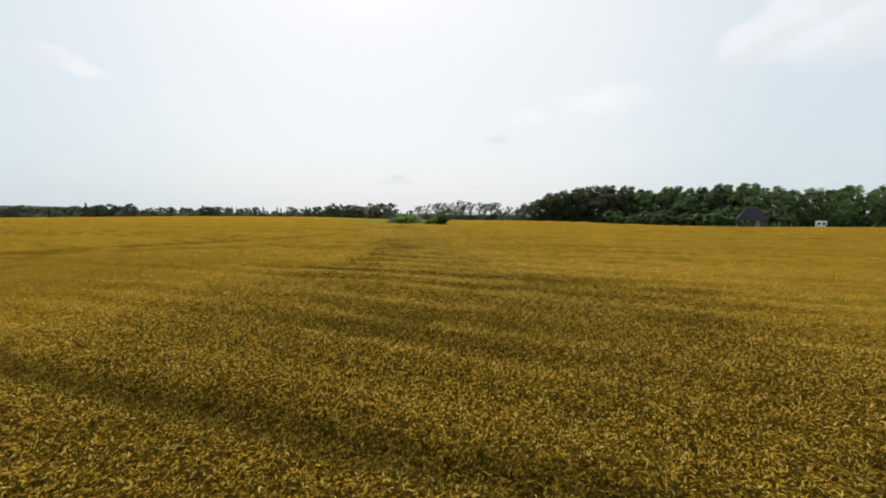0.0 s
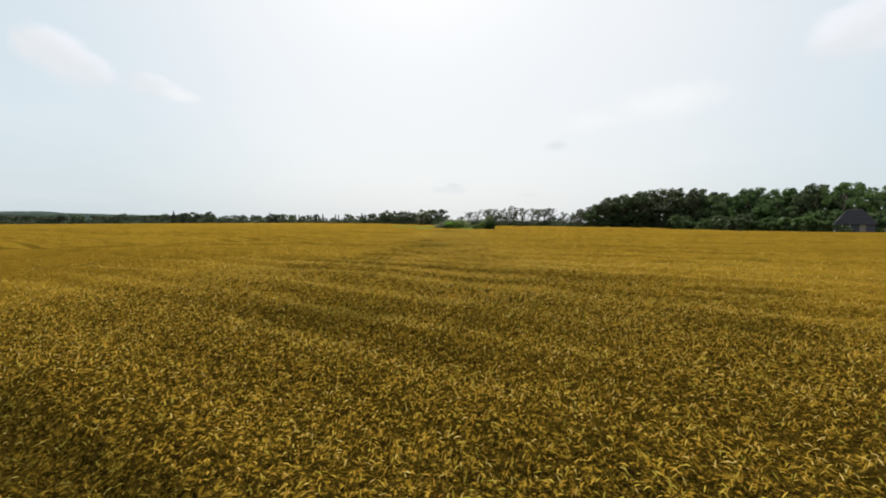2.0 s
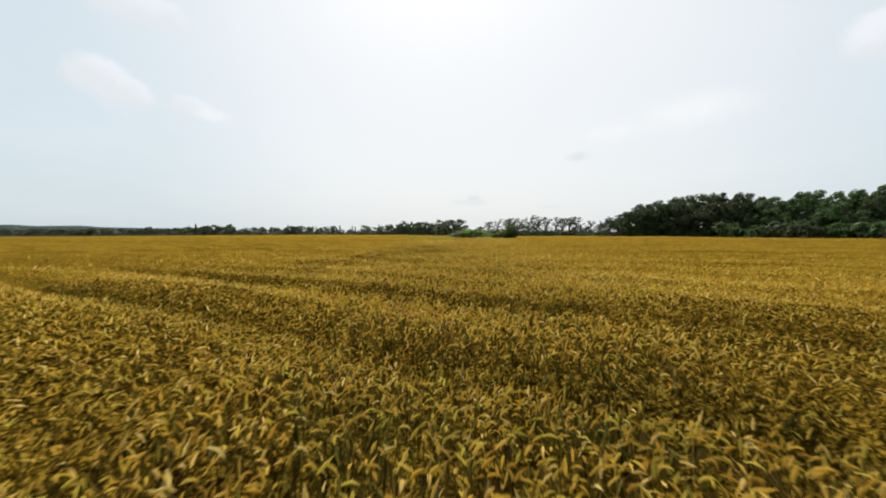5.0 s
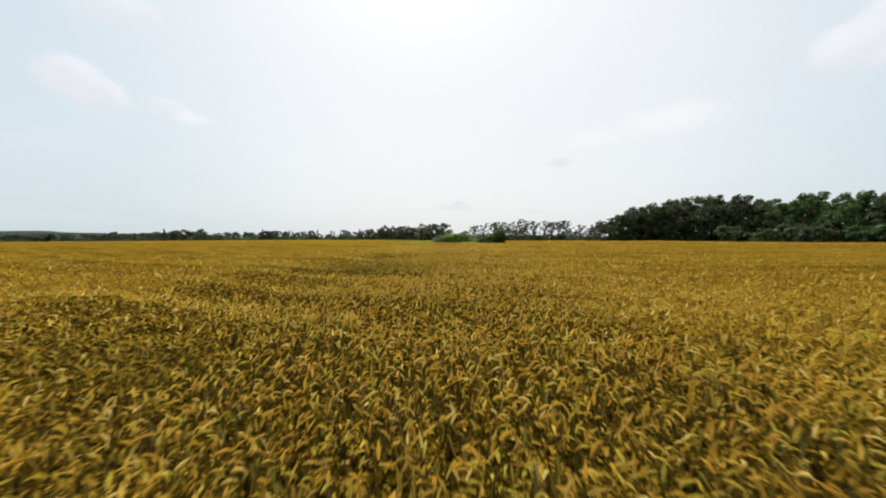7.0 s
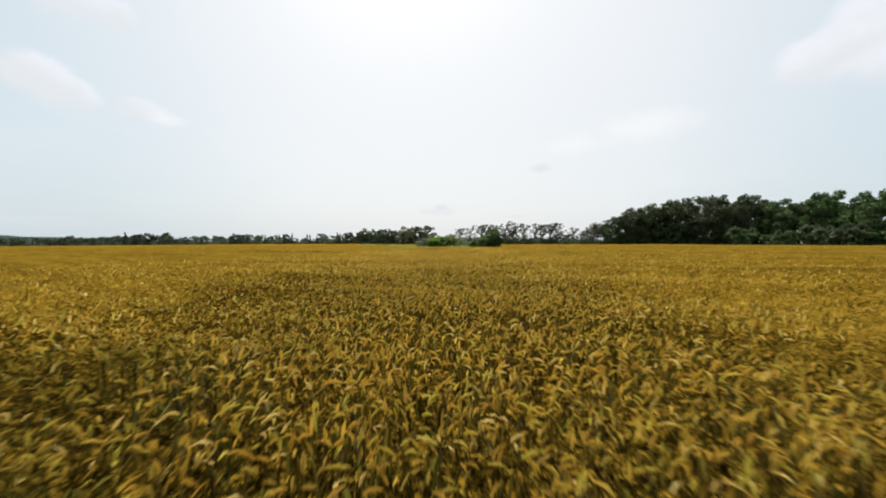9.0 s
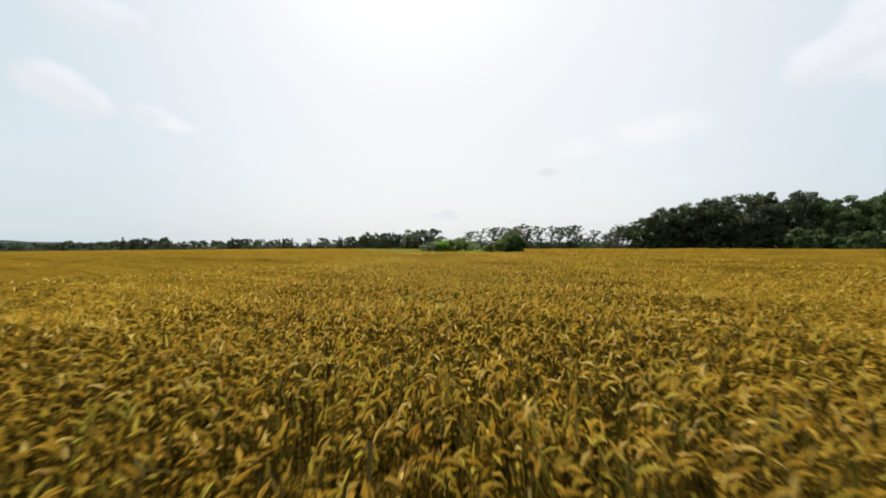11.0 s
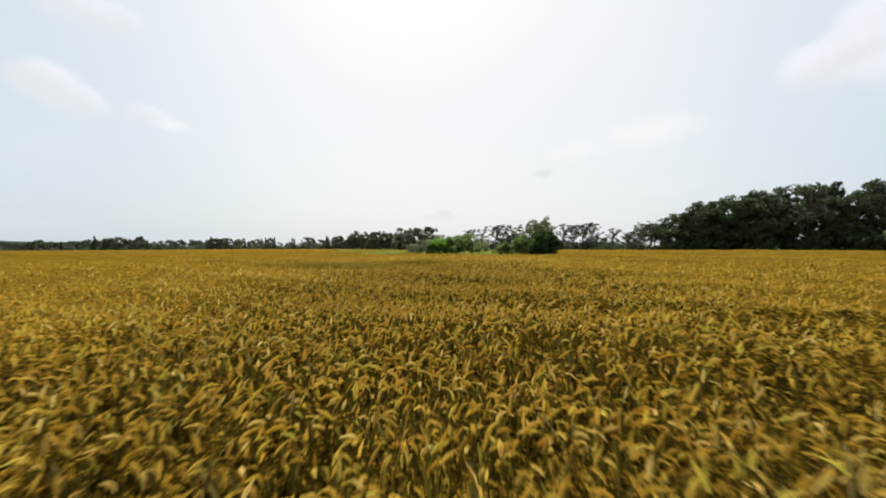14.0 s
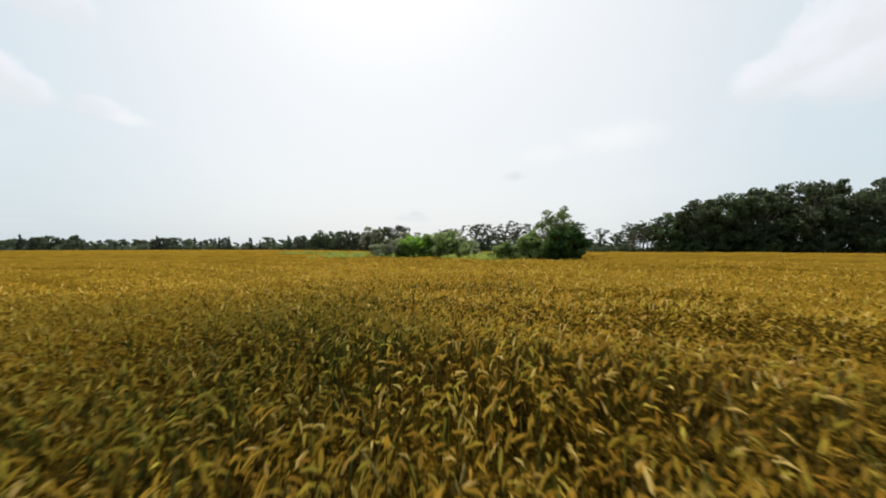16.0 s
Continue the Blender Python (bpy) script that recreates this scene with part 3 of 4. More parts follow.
def leaves(name, rng, centres, radii, per, size, mat, flat=0.75):
    """Many small folded leaf sprays gathered in clumps round the given centres."""
    cs = np.repeat(np.asarray(centres, float), per, axis=0)
    rs = np.repeat(np.asarray(radii, float), per)
    n = len(cs)
    d = rng.normal(size=(n, 3))
    d /= np.linalg.norm(d, axis=1)[:, None]
    p = cs + d * (rs * rng.uniform(0.25, 1.0, n) ** 0.6)[:, None] * np.array([1, 1, flat])
    a = rng.normal(size=(n, 3))
    a /= np.linalg.norm(a, axis=1)[:, None]
    b = np.cross(a, rng.normal(size=(n, 3)))
    b /= np.linalg.norm(b, axis=1)[:, None]
    s = size * rng.uniform(0.6, 1.5, n)[:, None]
    c = np.cross(a, b) * s * 0.35
    v = np.stack([p - a * s, p + b * s * 0.55 + c, p + a * s * 1.1, p - b * s * 0.55 + c], 1).reshape(-1, 3)
    q = np.arange(4 * n).reshape(n, 4)
    return mesh_from(name, v, q, [mat])


def broad_tree(seed, height, spread, mat, label, lean=0.0, clumps=46, per=60, leaf=0.30, low=0.12, sparse=False, name="tree", flat=0.75):
    """A broadleaved tree: trunk, limbs that fork and a crown of clumps with gaps."""
    rng = np.random.default_rng(seed)
    t = thing(name, label, "tree" if name != "bush" else "bush")
    limbs, tips = [], []
    top = np.array([lean * height, 0, height * 0.8])
    trunk = [np.array([0, 0, -0.3]), np.array([lean * height * 0.15, 0.1, height * 0.25]), np.array([lean * height * 0.5, -0.1, height * 0.55]), top]
    r0 = height * 0.02
    limbs.append((trunk, [r0 * 1.3, r0, r0 * 0.6, r0 * 0.15]))
    for k in range(clumps):
        f = rng.uniform(low, 1.0)
        base = np.array([np.interp(f * 0.8, [0, 0.25, 0.55, 0.8], [p[i] for p in trunk]) for i in range(3)])
        ang = rng.uniform(0, 2 * math.pi)
        # a domed outline, wide at the middle
        wide = spread * math.sqrt(max(0.05, 1 - ((f - 0.5) / 0.58) ** 2)) * rng.uniform(0.35, 1.0)
        tip = np.array([base[0] + math.cos(ang) * wide + lean * 1.2, base[1] + math.sin(ang) * wide, height * (0.06 + 0.86 * f) + rng.uniform(-0.3, 0.5)])
        tips.append(tip)
        if k % 3 == 0 or sparse:
            mid = (base + tip) / 2 + np.array([0, 0, -0.25])
            limbs.append(([base * np.array([1, 1, 0.8]), mid, tip], [r0 * 0.38, r0 * 0.26, r0 * 0.09]))
    part("trunk", tubes("trunk", limbs, M_BARK), t)
    rad = rng.uniform(0.08, 0.17, len(tips)) * spread * (0.65 if sparse else 1.0) + 0.22
    part("crown", leaves("crown", rng, tips, rad, per, leaf, mat, flat), t)
    return t


def spruce(seed, height, label):
    rng = np.random.default_rng(seed)
    t = thing("spruce", label, "tree")
    part("trunk", tubes("trunk", [([(0, 0, -0.3), (0, 0, height * 0.5), (0, 0, height)], [height * 0.018, height * 0.011, 0.02])], M_BARK), t)
    cs, rs = [], []
    for k in range(34):
        f = (k + 0.5) / 34
        w_ = height * 0.19 * (1 - f) ** 0.85 + 0.08
        for i in range(max(2, int(6 * (1 - f)))):
            a = rng.uniform(0, 2 * math.pi)
            d = w_ * rng.uniform(0.3, 1.0)
            cs.append((math.cos(a) * d, math.sin(a) * d, height * (0.04 + 0.95 * f) - d * 0.25))
            rs.append(0.20 + 0.3 * (1 - f))
    part("crown", leaves("crown", rng, cs, rs, 9, 0.32, M_NEEDLE, 0.4), t)
    return t


def stand(models, places, group, rng, dz=0.0):
    """Copies of the models at (x, y, height), turned and scaled; the models themselves are moved to the first places."""
    for k, (x, y, h) in enumerate(places):
        src, h0 = models[k % len(models)]
        if k < len(models):
            ob = src
        else:
            ob = copy_thing(src, Matrix())
        s = h / h0
        ob.matrix_basis = Matrix.LocRotScale((x, y, float(lift(x, y)) + dz), Euler((0, 0, rng.uniform(-0.5, 0.5))), (s * rng.uniform(0.9, 1.15), s * rng.uniform(0.9, 1.15), s))
        tagged(ob, group=group)


rng = np.random.default_rng(21)
OAKS = [(broad_tree(31 + k, 12.0, 5.2, M_LEAF_OAK, "dark green broadleaved tree with a dense leaning crown", 0.14, 120, 78, 0.21, 0.0), 12.0) for k in range(4)]
BACK = [(broad_tree(41 + k, 12.0, 5.0, M_LEAF_OAK, "dark green broadleaved tree deep in the wood", 0.06, 44, 24, 0.46, 0.1), 12.0) for k in range(2)]
line = [(54, 90, 10.4), (58, 88, 12.8), (63, 86, 14.6), (69, 83, 15.4), (76, 78, 15.8), (82, 71, 14.8), (87, 64, 13.4), (91, 57, 14.0), (94, 49, 13.0), (97, 41, 13.4), (100, 34, 13.8), (106, 29, 12.4), (113, 26, 12.0), (121, 24, 12.4), (130, 21, 12.2), (140, 19, 12.6), (150, 17, 13.5)]
LIT = [(broad_tree(35 + k, 12.0, 5.0, M_LEAF_LIT, "lighter green broadleaved tree behind the house", 0.1, 90, 62, 0.19, 0.0), 12.0) for k in range(3)]
stand(OAKS, line[:10], "trees of the wood", rng)
stand(LIT, line[10:], "trees behind the house", rng)
places = [(x + rng.uniform(4, 7), y + rng.uniform(4, 7), h * rng.uniform(0.85, 0.98)) for x, y, h in line]
places += [(x + rng.uniform(8, 12), y + rng.uniform(8, 12), h * rng.uniform(0.85, 0.98)) for x, y, h in line]
places += [(x + rng.uniform(14, 18), y + rng.uniform(13, 17), h * rng.uniform(0.85, 0.98)) for x, y, h in line[3:]]
stand(BACK, places, "trees deep in the wood", rng)

SHRUBS = [(broad_tree(61 + k, 3.4, 2.3, M_LEAF_OAK, "low dark shrub under the trees", 0.05, 26, 40, 0.26, 0.0, name="bush"), 3.4) for k in range(3)]
places = [(x - 2.2 + rng.uniform(-1, 1), y - 3.0 + rng.uniform(-1, 1), rng.uniform(2.4, 4.6)) for x, y, h in line[:10] for _ in (0, 1)]
places += [(x + rng.uniform(-2, 2), y - 4.0 + rng.uniform(-1, 1), rng.uniform(2.2, 3.6)) for x, y, h in line[10:] for _ in (0, 1)]
edge = [(67.5, 48), (70, 33), (74, 26), (79, 21)]
for (x0, y0), (x1, y1) in zip(edge, edge[1:]):
    for f in (0.0, 0.25, 0.5, 0.75):
        places.append((x0 + f * (x1 - x0) + rng.uniform(0, 4), y0 + f * (y1 - y0) + rng.uniform(0, 4), rng.uniform(2.6, 5.0)))
places += [(82.6, 13.6, 2.2), (79.0, 22.0, 2.4), (98.5, 17.5, 2.2), (81.5, 18.0, 4.4), (80.0, 20.0, 5.2), (90.5, 18.5, 4.6), (92.5, 20.0, 5.4), (97.0, 17.5, 3.8)]
stand(SHRUBS, places, "shrubs at the wood's edge", rng)

THIN = [(broad_tree(81 + k, 9.0, 3.7, M_LEAF_THIN, "thin windswept tree with an open leaning crown", 0.16, 44, 34, 0.14, (0.6, 0.35, 0.5, 0.42)[k], True, flat=0.35), 9.0) for k in range(4)]
stand(THIN, [(0, 108, 7.8), (4, 112, 8.4), (14, 116, 9.2), (31, 116, 9.6), (33, 109, 9.2), (56, 102, 8.6), (65, 99, 10.0), (50, 100, 7.6), (8.6, 109.5, 9.4), (11, 113, 8.8), (62, 104, 8.6), (44, 108, 7.5), (68, 101, 9.5), (19, 121, 10.6), (23, 124, 10.8), (27, 122, 9.6), (36, 111, 9.8), (39, 112, 9.0), (52, 107, 9.2), (57, 110, 8.8), (47, 104, 6.5), (46, 93, 7.6), (48.5, 92, 8.6), (51, 91, 9.4), (50.5, 94, 8.0)], "windswept trees of the hedgerow", rng)

HEDGE = [(broad_tree(101 + k, 6.5, 2.7, M_LEAF_HEDGE, "mid-green leafy tree of the hedgerow", 0.06, 48, 30, 0.22, 0.05), 6.5) for k in range(3)]
places = [(x, 106 + 0.10 * abs(x - 20) + rng.uniform(0, 8), rng.uniform(3.0, 5.6)) for x in np.linspace(-14, 52, 26)]
places += [(x, 112 - (x + 10) * 1.15 + rng.uniform(0, 8), rng.uniform(5.0, 9.5)) for x in np.linspace(-62, -14, 24)]
stand(HEDGE, places, "hedgerow trees", rng)

FAR = [(broad_tree(121 + k, 8.0, 3.4, M_LEAF_HAZED, "distant dark broadleaved tree of the far wood", 0.03, 34, 13, 0.52, 0.0), 8.0) for k in range(3)]
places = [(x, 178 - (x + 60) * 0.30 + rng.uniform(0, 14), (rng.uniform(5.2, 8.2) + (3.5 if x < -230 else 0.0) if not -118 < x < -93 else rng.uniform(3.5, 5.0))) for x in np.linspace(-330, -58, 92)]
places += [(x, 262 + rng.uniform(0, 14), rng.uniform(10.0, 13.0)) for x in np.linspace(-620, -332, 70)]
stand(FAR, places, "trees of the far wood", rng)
SPRUCE = [(spruce(141 + k, 10.0, "slender dark spruce in the far tree line"), 10.0) for k in range(2)]
stand(SPRUCE, [(-80, 196, 8.2), (-62, 180, 6.8), (-118, 200, 7.4), (-100, 196, 7.0), (-46, 168, 7.4), (-40, 160, 6.8), (-33, 156, 6.2), (-220, 228, 9.5), (-160, 212, 9.0)] + [(x, 174 - (x + 60) * 0.30, rng.uniform(5.5, 8.5)) for x in (-72, -88, -93, -106, -112, -127, -148, -182, -208)] + [(x, 174 - (x + 60) * 0.30, rng.uniform(10.0, 13.0)) for x in (-251, -262, -301)], "spruces of the far tree line", rng)

# ---- the shrubby islet in the crop ----
dark = broad_tree(161, 3.0, 1.5, M_LEAF_DARK, "round dark green bush standing in the wheat", 0.02, 60, 150, 0.10, 0.0, name="bush")
dark.matrix_basis = pose(8.9, 27.6, 0)
tall = broad_tree(163, 4.6, 1.9, M_LEAF_TALL, "tall yellow-green bush with an open feathery top", 0.02, 46, 44, 0.085, 0.4, True, name="bush")
tall.matrix_basis = pose(8.3, 29.2, 0)
LIGHT = [(broad_tree(171 + k, 2.2, 1.4, M_LEAF_BUSH, "light green shrub in the weedy islet", 0.02, 30, 70, 0.10, 0.0, name="bush"), 2.2) for k in range(2)]
stand(LIGHT, [(7.3, 28.9, 2.7), (6.3, 29.6, 2.4), (5.3, 30.2, 2.0), (4.4, 31.0, 1.7), (1.4, 36.5, 2.4), (0.2, 36.0, 2.9), (-0.9, 36.2, 2.7), (-2.0, 37.0, 2.6), (-2.9, 38.0, 2.7), (-3.8, 38.2, 2.4)], "shrubs of the islet", rng)
GREY = [(broad_tree(181 + k, 2.6, 1.5, M_LEAF_GREY, "grey-green willow shrub with thin twigs", 0.03, 28, 45, 0.11, 0.1, True, name="bush"), 2.6) for k in range(2)]
stand(GREY, [(-6.5, 38.0, 2.0), (-5.2, 38.6, 2.3), (-4.2, 40.0, 2.6), (-3.6, 42.0, 3.0), (0.8, 40.0, 3.2), (2.6, 39.0, 2.4)], "grey shrubs of the islet", rng)

ASH = [(broad_tree(191 + k, 7.5, 2.6, M_LEAF_GREY, "pale grey-green tree at the field's far edge", 0.03, 44, 40, 0.18, 0.05, True), 7.5) for k in range(2)]
stand(ASH, [(-25.5, 129, 9.0), (-21.5, 126, 8.2), (-23.5, 131, 8.0)], "pale trees of the hedgerow", rng)


def thicket(name, label, category, points, rng, mat, per, size, kind="stuff"):
    """Undergrowth along a line of (x, y, height): one mass of leaf sprays."""
    cs = np.array([(x, y, float(lift(x, y)) + h * 0.45) for x, y, h in points])
    rs = np.array([h * 0.75 for x, y, h in points])
    return tagged(new(name, leaves(name, rng, cs, rs, per, size, mat, 0.65)), label, category, kind=kind)


spots = [(x, 177 - (x + 60) * 0.30 + rng.uniform(0, 10), (rng.uniform(3.0, 4.6) + (2.4 if x < -230 else 0.0) if not -119 < x < -92 else rng.uniform(2.2, 3.4))) for x in np.linspace(-330, -56, 170)]
spots += [(x, 261 + rng.uniform(0, 10), rng.uniform(6.0, 8.5)) for x in np.linspace(-620, -330, 140)]
thicket("undergrowth", "dark undergrowth along the foot of the far wood", "undergrowth", spots, rng, M_LEAF_HAZED, 70, 0.6)
spots = [(x, 105 + 0.10 * abs(x - 20) + rng.uniform(0, 6), rng.uniform(2.6, 4.2)) for x in np.linspace(-16, 56, 80)]
spots += [(x, 111 - (x + 10) * 1.15 + rng.uniform(0, 6), rng.uniform(1.6, 3.0)) for x in np.linspace(-62, -14, 44)]
spots += [(x, 116 - x * 0.5 + rng.uniform(0, 4), rng.uniform(1.6, 2.8)) for x in np.linspace(38, 56, 22)]
thicket("hedge", "low mixed hedge along the field's far edge", "hedge", spots, rng, M_LEAF_HEDGE, 110, 0.3)
spots = [(x + rng.uniform(-2, 3), y + rng.uniform(-2, 3), rng.uniform(2.0, 4.0)) for x, y, h in line for _ in range(5)]
for (x0, y0, _), (x1, y1, _) in zip(line, line[1:]):
    for f in np.arange(0, 1, 0.2):
        for off in (3.0, 10.0):
            spots.append((x0 + f * (x1 - x0) + off, y0 + f * (y1 - y0) + off + rng.uniform(-1, 1), rng.uniform(3.0, 5.5)))
thicket("undergrowth", "deep shaded undergrowth between the trunks of the wood", "undergrowth", spots, rng, M_LEAF_OAK, 70, 0.4)
spots = [(cx + rx * rng.uniform(-1, 1), cy + ry * rng.uniform(-1, 1), rng.uniform(0.85, 1.3)) for cx, cy, rx, ry in ISLETS for _ in range(130)]
thicket("weeds", "light green weeds and tall grass in the islet", "weeds", spots, rng, M_WEED, 80, 0.14)


# ---- far hill ----
def hill():
    n = 60
    v, q = [], []
    for i in range(n):
        az = -92 + 58 * i / (n - 1)
        top = 19 * math.sin(math.pi * min(1, (i + 0.5) / n * 1.02)) ** 0.6 + 3.0 * noise.noise((i * 0.31, 0, 0)) + 1.4 * noise.noise((i * 1.3, 5, 0))
        d = heading(az, 0)
        for r, h in ((880, -4), (900, top * 0.55), (950, max(top, 1)), (1150, -4)):
            v.append((d.x * r, d.y * r, h))
    for i in range(n - 1):
        for k in range(3):
            q.append((i * 4 + k, (i + 1) * 4 + k, (i + 1) * 4 + k + 1, i * 4 + k + 1))
    me = mesh_from("hill", v, q, [M_HILL])
    return tagged(new("backdrop", me), "wooded hill far beyond the fields, bluish with painted haze", "hill", kind="structure")


def hill_material():
    m, n = material("woods with painted haze")
    pos = n.add("ShaderNodeNewGeometry").outputs["Position"]
    g = n.noise(pos, 0.06, 6.0, 0.7)
    # Haze is put into the colour as a bluish tint of the woods.
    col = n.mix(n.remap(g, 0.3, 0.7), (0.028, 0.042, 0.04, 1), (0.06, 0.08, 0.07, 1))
    bump = n.add("ShaderNodeBump", {"Strength": 1.0, "Distance": 6.0, "Height": g})
    finish(n, n.add("ShaderNodeBsdfPrincipled", {"Base Color": col, "Roughness": 1.0, "Specular IOR Level": 0.0, "Normal": bump.outputs[0]}).outputs[0])
    return m


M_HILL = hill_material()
hill()


# ---- the house, the van and the clutter by the wood ----
def painted(name, colour, rough=0.6, grain=4.0, depth=0.25, metal=0.0):
    m, n = material(name)
    pos = n.add("ShaderNodeTexCoord").outputs["Object"]
    g = n.noise(pos, grain, 5.0, 0.65)
    fine = n.noise(pos, grain * 9, 3.0, 0.6)
    col = n.mix(n.remap(g, 0.3, 0.7, 0.0, depth), (*colour, 1), (*[c * 0.45 for c in colour], 1))
    bump = n.add("ShaderNodeBump", {"Strength": 0.25, "Distance": 0.01, "Height": fine})
    finish(n, n.add("ShaderNodeBsdfPrincipled", {"Base Color": col, "Roughness": rough, "Metallic": metal, "Normal": bump.outputs[0]}).outputs[0])
    return m


M_SLATE = painted("slate", (0.05, 0.05, 0.062), 0.9, 3.0, 0.5)
M_BOARD = painted("dark boards", (0.055, 0.06, 0.075), 0.75, 5.0, 0.5)
M_WHITE = painted("white paint", (0.72, 0.73, 0.74), 0.35, 2.0, 0.12)
M_GLASS = painted("dark pane", (0.02, 0.025, 0.03), 0.08, 1.0, 0.1)
M_RUBBER = painted("rubber", (0.025, 0.025, 0.025), 0.85, 6.0, 0.3)
M_WOOD = painted("weathered wood", (0.26, 0.22, 0.18), 0.85, 6.0, 0.5)


def box(bm, x0, y0, z0, x1, y1, z1, bevel=0.0):
    g = bmesh.ops.create_cube(bm, size=1.0)["verts"]
    bmesh.ops.scale(bm, vec=(x1 - x0, y1 - y0, z1 - z0), verts=g)
    bmesh.ops.translate(bm, vec=((x0 + x1) / 2, (y0 + y1) / 2, (z0 + z1) / 2), verts=g)
    if bevel:
        es = list({e for v in g for e in v.link_edges})
        bmesh.ops.bevel(bm, geom=es, offset=bevel, segments=2, affect="EDGES")


def solid(name, parent, mat, *boxes, label="", bevel=0.01):
    bm = bmesh.new()
    for b in boxes:
        box(bm, *b, bevel=bevel)
    me = bpy.data.meshes.new(name)
    bm.to_mesh(me)
    bm.free()
    me.materials.append(mat)
    return part(name, me, parent, label)


def hipped_house(m):
    """A small low house under a steep hipped slate roof."""
    h = thing("house", "small dark boarded house with a steep slate roof among trees", "house")
    w2, d2, eave, ridge, top2 = 2.9, 2.6, 2.2, 5.3, 1.1
    solid("wall", h, M_BOARD, (-w2, -d2, -0.6, w2, d2, eave), bevel=0.02)
    # each slope: its foot's and head's ends, anticlockwise from outside
    low, ex, ey = eave - 0.25, w2 + 0.35, d2 + 0.35
    foot = [Vector((-ex, -ey, low)), Vector((ex, -ey, low)), Vector((ex, ey, low)), Vector((-ex, ey, low))]
    heads = [(Vector((-top2, 0, ridge)), Vector((top2, 0, ridge))), (Vector((top2, 0, ridge)),) * 2, (Vector((top2, 0, ridge)), Vector((-top2, 0, ridge))), (Vector((-top2, 0, ridge)),) * 2]
    v = [tuple(p) for p in foot] + [(-top2, 0, ridge), (top2, 0, ridge)]
    roof = part("roof", mesh_from("roof", v, [(0, 1, 5, 4), (2, 3, 4, 5), (0, 3, 2, 1)], [M_SLATE], tris=[(1, 2, 5), (3, 0, 4)]), h, "dark grey slate roof")
    for k in range(4):
        a, b = foot[k], foot[(k + 1) % 4]
        ta, tb = heads[k]
        nrm = (b - a).cross(ta - a).normalized()
        for c in range(11):
            f0, f1 = c / 11, min(1.0, (c + 1.1) / 11)
            q0, q1, q2, q3 = a.lerp(ta, f0), b.lerp(tb, f0), b.lerp(tb, f1), a.lerp(ta, f1)
            v = [tuple(p + nrm * o) for p, o in ((q0, 0.05), (q1, 0.05), (q2, 0.012), (q3, 0.012), (q0, 0.004), (q1, 0.004))]
            part("slate_course", mesh_from("slate_course", v, [(0, 1, 2, 3), (4, 5, 1, 0)], [M_SLATE]), roof)
    win = solid("window", h, M_GLASS, (-1.9, -d2 - 0.03, 0.95, -0.9, -d2 + 0.02, 1.95))
    solid("frame", win, M_WHITE, (-2.0, -d2 - 0.07, 0.87, -1.9, -d2 + 0.01, 2.03), (-0.9, -d2 - 0.07, 0.87, -0.8, -d2 + 0.01, 2.03), (-1.9, -d2 - 0.07, 1.95, -0.9, -d2 + 0.01, 2.03), (-1.9, -d2 - 0.07, 0.87, -0.9, -d2 + 0.01, 0.95), label="white window frame")
    door = solid("door", h, M_WOOD, (0.6, -d2 - 0.05, 0.05, 1.5, -d2 + 0.02, 2.05))
    solid("handle", door, M_GLASS, (1.36, -d2 - 0.1, 1.0, 1.42, -d2 - 0.05, 1.12))
    h.matrix_basis = m
    return h


def ring(name, parent, mat, c, r0, r1, width, label=""):
    n = 20
    v, q = [], []
    for k in range(n):
        a = 2 * math.pi * k / n
        for r, x in ((r1, -width / 2), (r1, width / 2), (r0, width / 2), (r0, -width / 2)):
            v.append((c[0] + x, c[1] + r * math.cos(a), c[2] + r * math.sin(a)))
    for k in range(n):
        for j in range(4):
            q.append((k * 4 + j, k * 4 + (j + 1) % 4, ((k + 1) % n) * 4 + (j + 1) % 4, ((k + 1) % n) * 4 + j))
    return part(name, mesh_from(name, v, q, [mat]), parent, label)


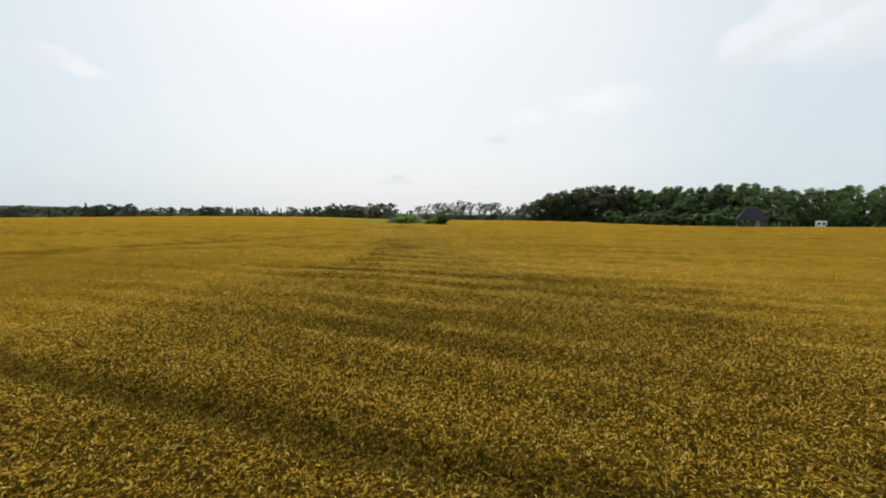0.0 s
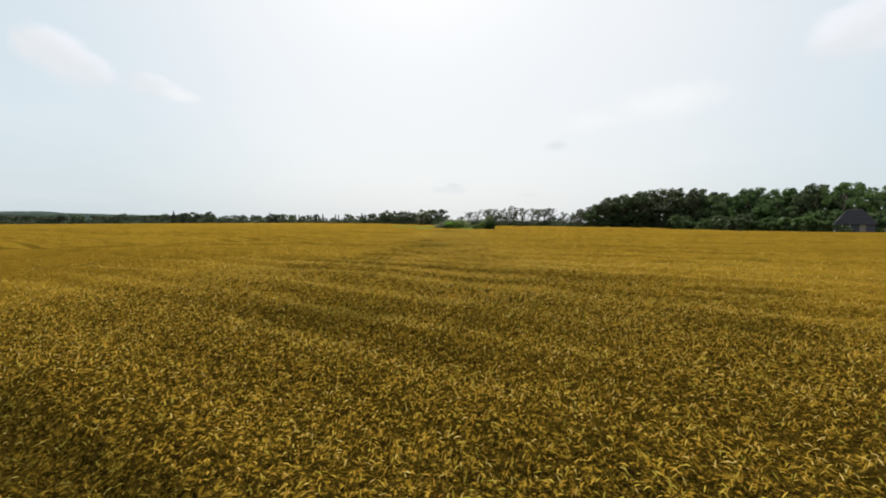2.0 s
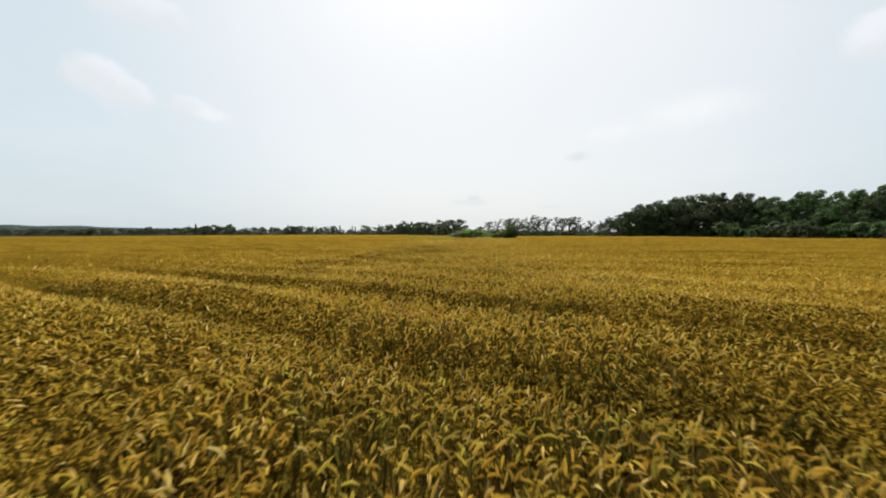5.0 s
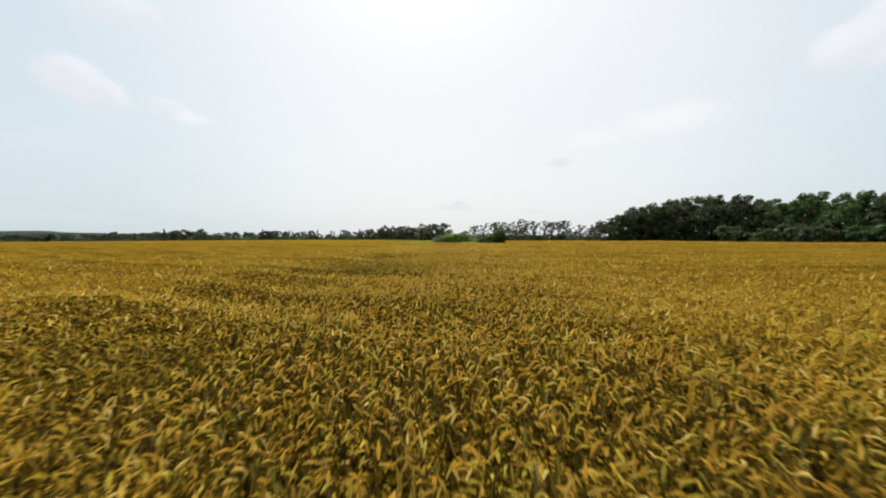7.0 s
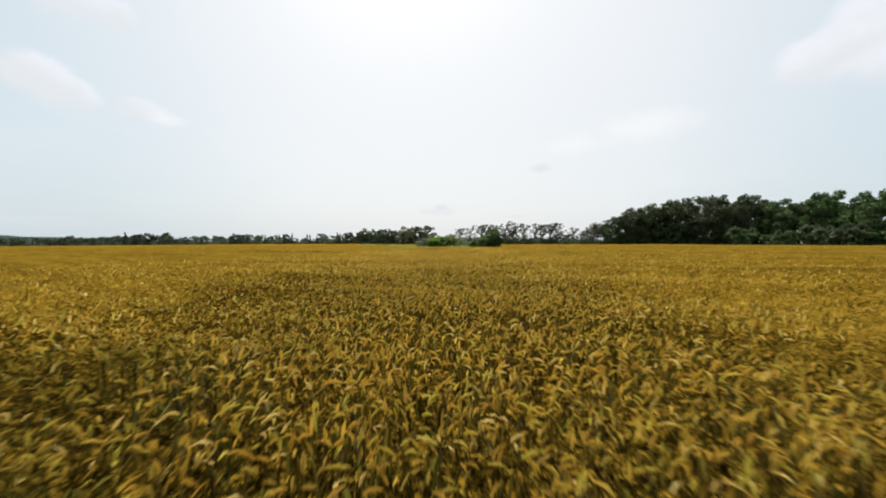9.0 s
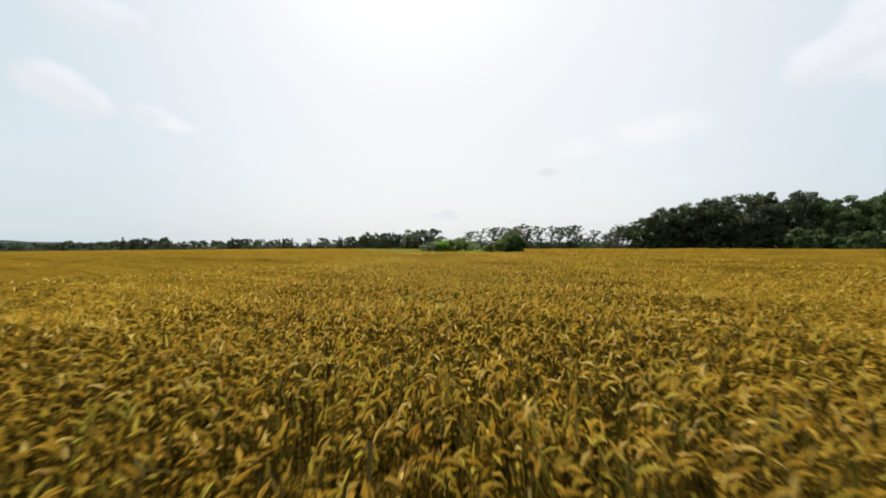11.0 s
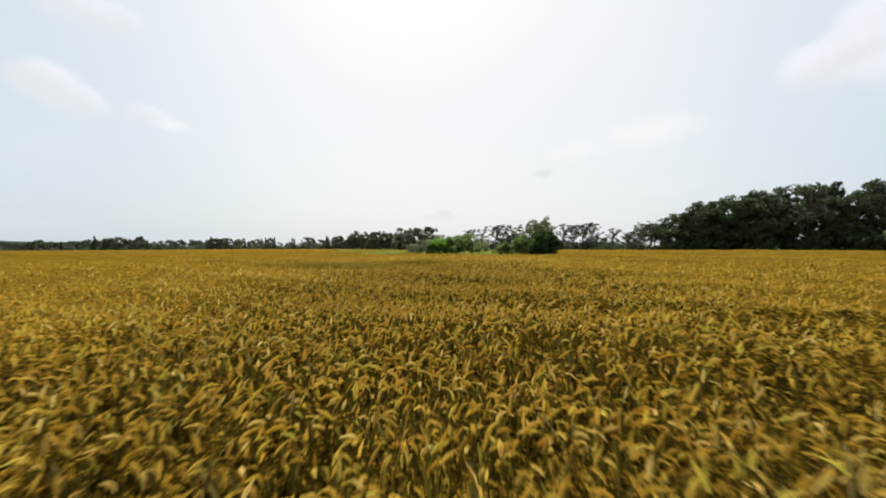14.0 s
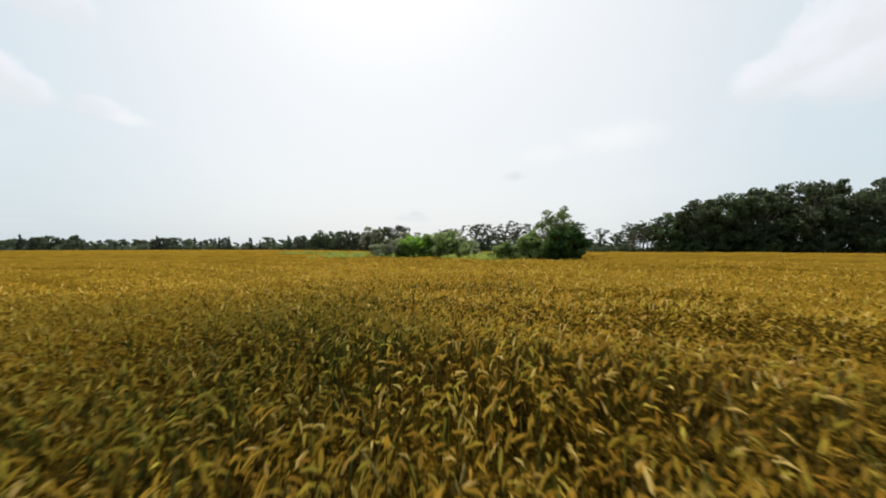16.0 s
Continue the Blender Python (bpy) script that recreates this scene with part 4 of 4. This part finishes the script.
def van(m):
    t = thing("van", "white panel van parked beside the wood", "van")
    solid("body", t, M_WHITE, (-0.95, -2.1, 0.35, 0.95, 2.0, 2.35), (-0.92, 2.0, 0.35, 0.92, 2.75, 1.25), bevel=0.09)
    for x0, x1 in ((-0.8, -0.06), (0.06, 0.8)):
        d = solid("rear_door", t, M_WHITE, (x0, -2.13, 0.5, x1, -2.09, 2.2), bevel=0.015)
        solid("pane", d, M_GLASS, (x0 + 0.1, -2.145, 1.4, x1 - 0.1, -2.125, 2.0), bevel=0.005)
    solid("bumper", t, M_RUBBER, (-0.95, -2.22, 0.32, 0.95, -2.08, 0.52), bevel=0.03)
    for x in (-0.86, 0.86):
        for y in (-1.3, 1.7):
            wheel = ring("wheel", t, M_WHITE, (x, y, 0.34), 0.03, 0.2, 0.16)
            ring("tyre", wheel, M_RUBBER, (x, y, 0.34), 0.19, 0.34, 0.2, "black tyre")
        solid("tail_light", t, painted("red lens", (0.35, 0.02, 0.02), 0.25), (x - 0.06, -2.12, 0.9, x + 0.06, -2.08, 1.3))
    t.matrix_basis = m
    return t


def post(h):
    t = tagged(new("fence_post", tubes("fence_post", [([(0, 0, -0.3), (0.01, 0, h * 0.5), (0.03, 0.01, h)], [0.08, 0.075, 0.06])], M_WOOD)), "weathered wooden fence post beside the house", "fence post", "posts by the house")
    return t


def log_pile(m):
    t = thing("log_pile", "stack of pale split logs at the field's edge", "log pile")
    r = random.Random(5)
    for row in range(3):
        for k in range(9 - row):
            a, b = tube([(k * 0.33 + row * 0.16, -0.6, 0.16 + row * 0.28), (k * 0.33 + row * 0.16 + r.uniform(-0.04, 0.04), 0.6, 0.16 + row * 0.28)], [0.16, 0.15], 8)
            n = len(a)
            part("log", mesh_from("log", a + [(k * 0.33 + row * 0.16, -0.605, 0.16 + row * 0.28)], b, [M_WOOD], tris=[(n, i, (i + 1) % 8) for i in range(8)]), t)
    t.matrix_basis = m
    return t


hipped_house(pose(87.6, 16.6, 0.5, 0, 0, -36))
van(pose(102.5, 13.0, 0, 0, 0, -46))
log_pile(pose(92.5, 13.0, 0.0, 0, 0, -30))
p0 = post(1.9)
p0.matrix_basis = pose(90.8, 13.4, 0)
for x, y, s_ in ((91.6, 13.2, 1.05), (93.4, 14.6, 1.2), (95.8, 14.0, 0.9)):
    q_ = copy_thing(p0, pose(x, y, 0, 0, 0, 40))
    q_.scale = (1, 1, s_)
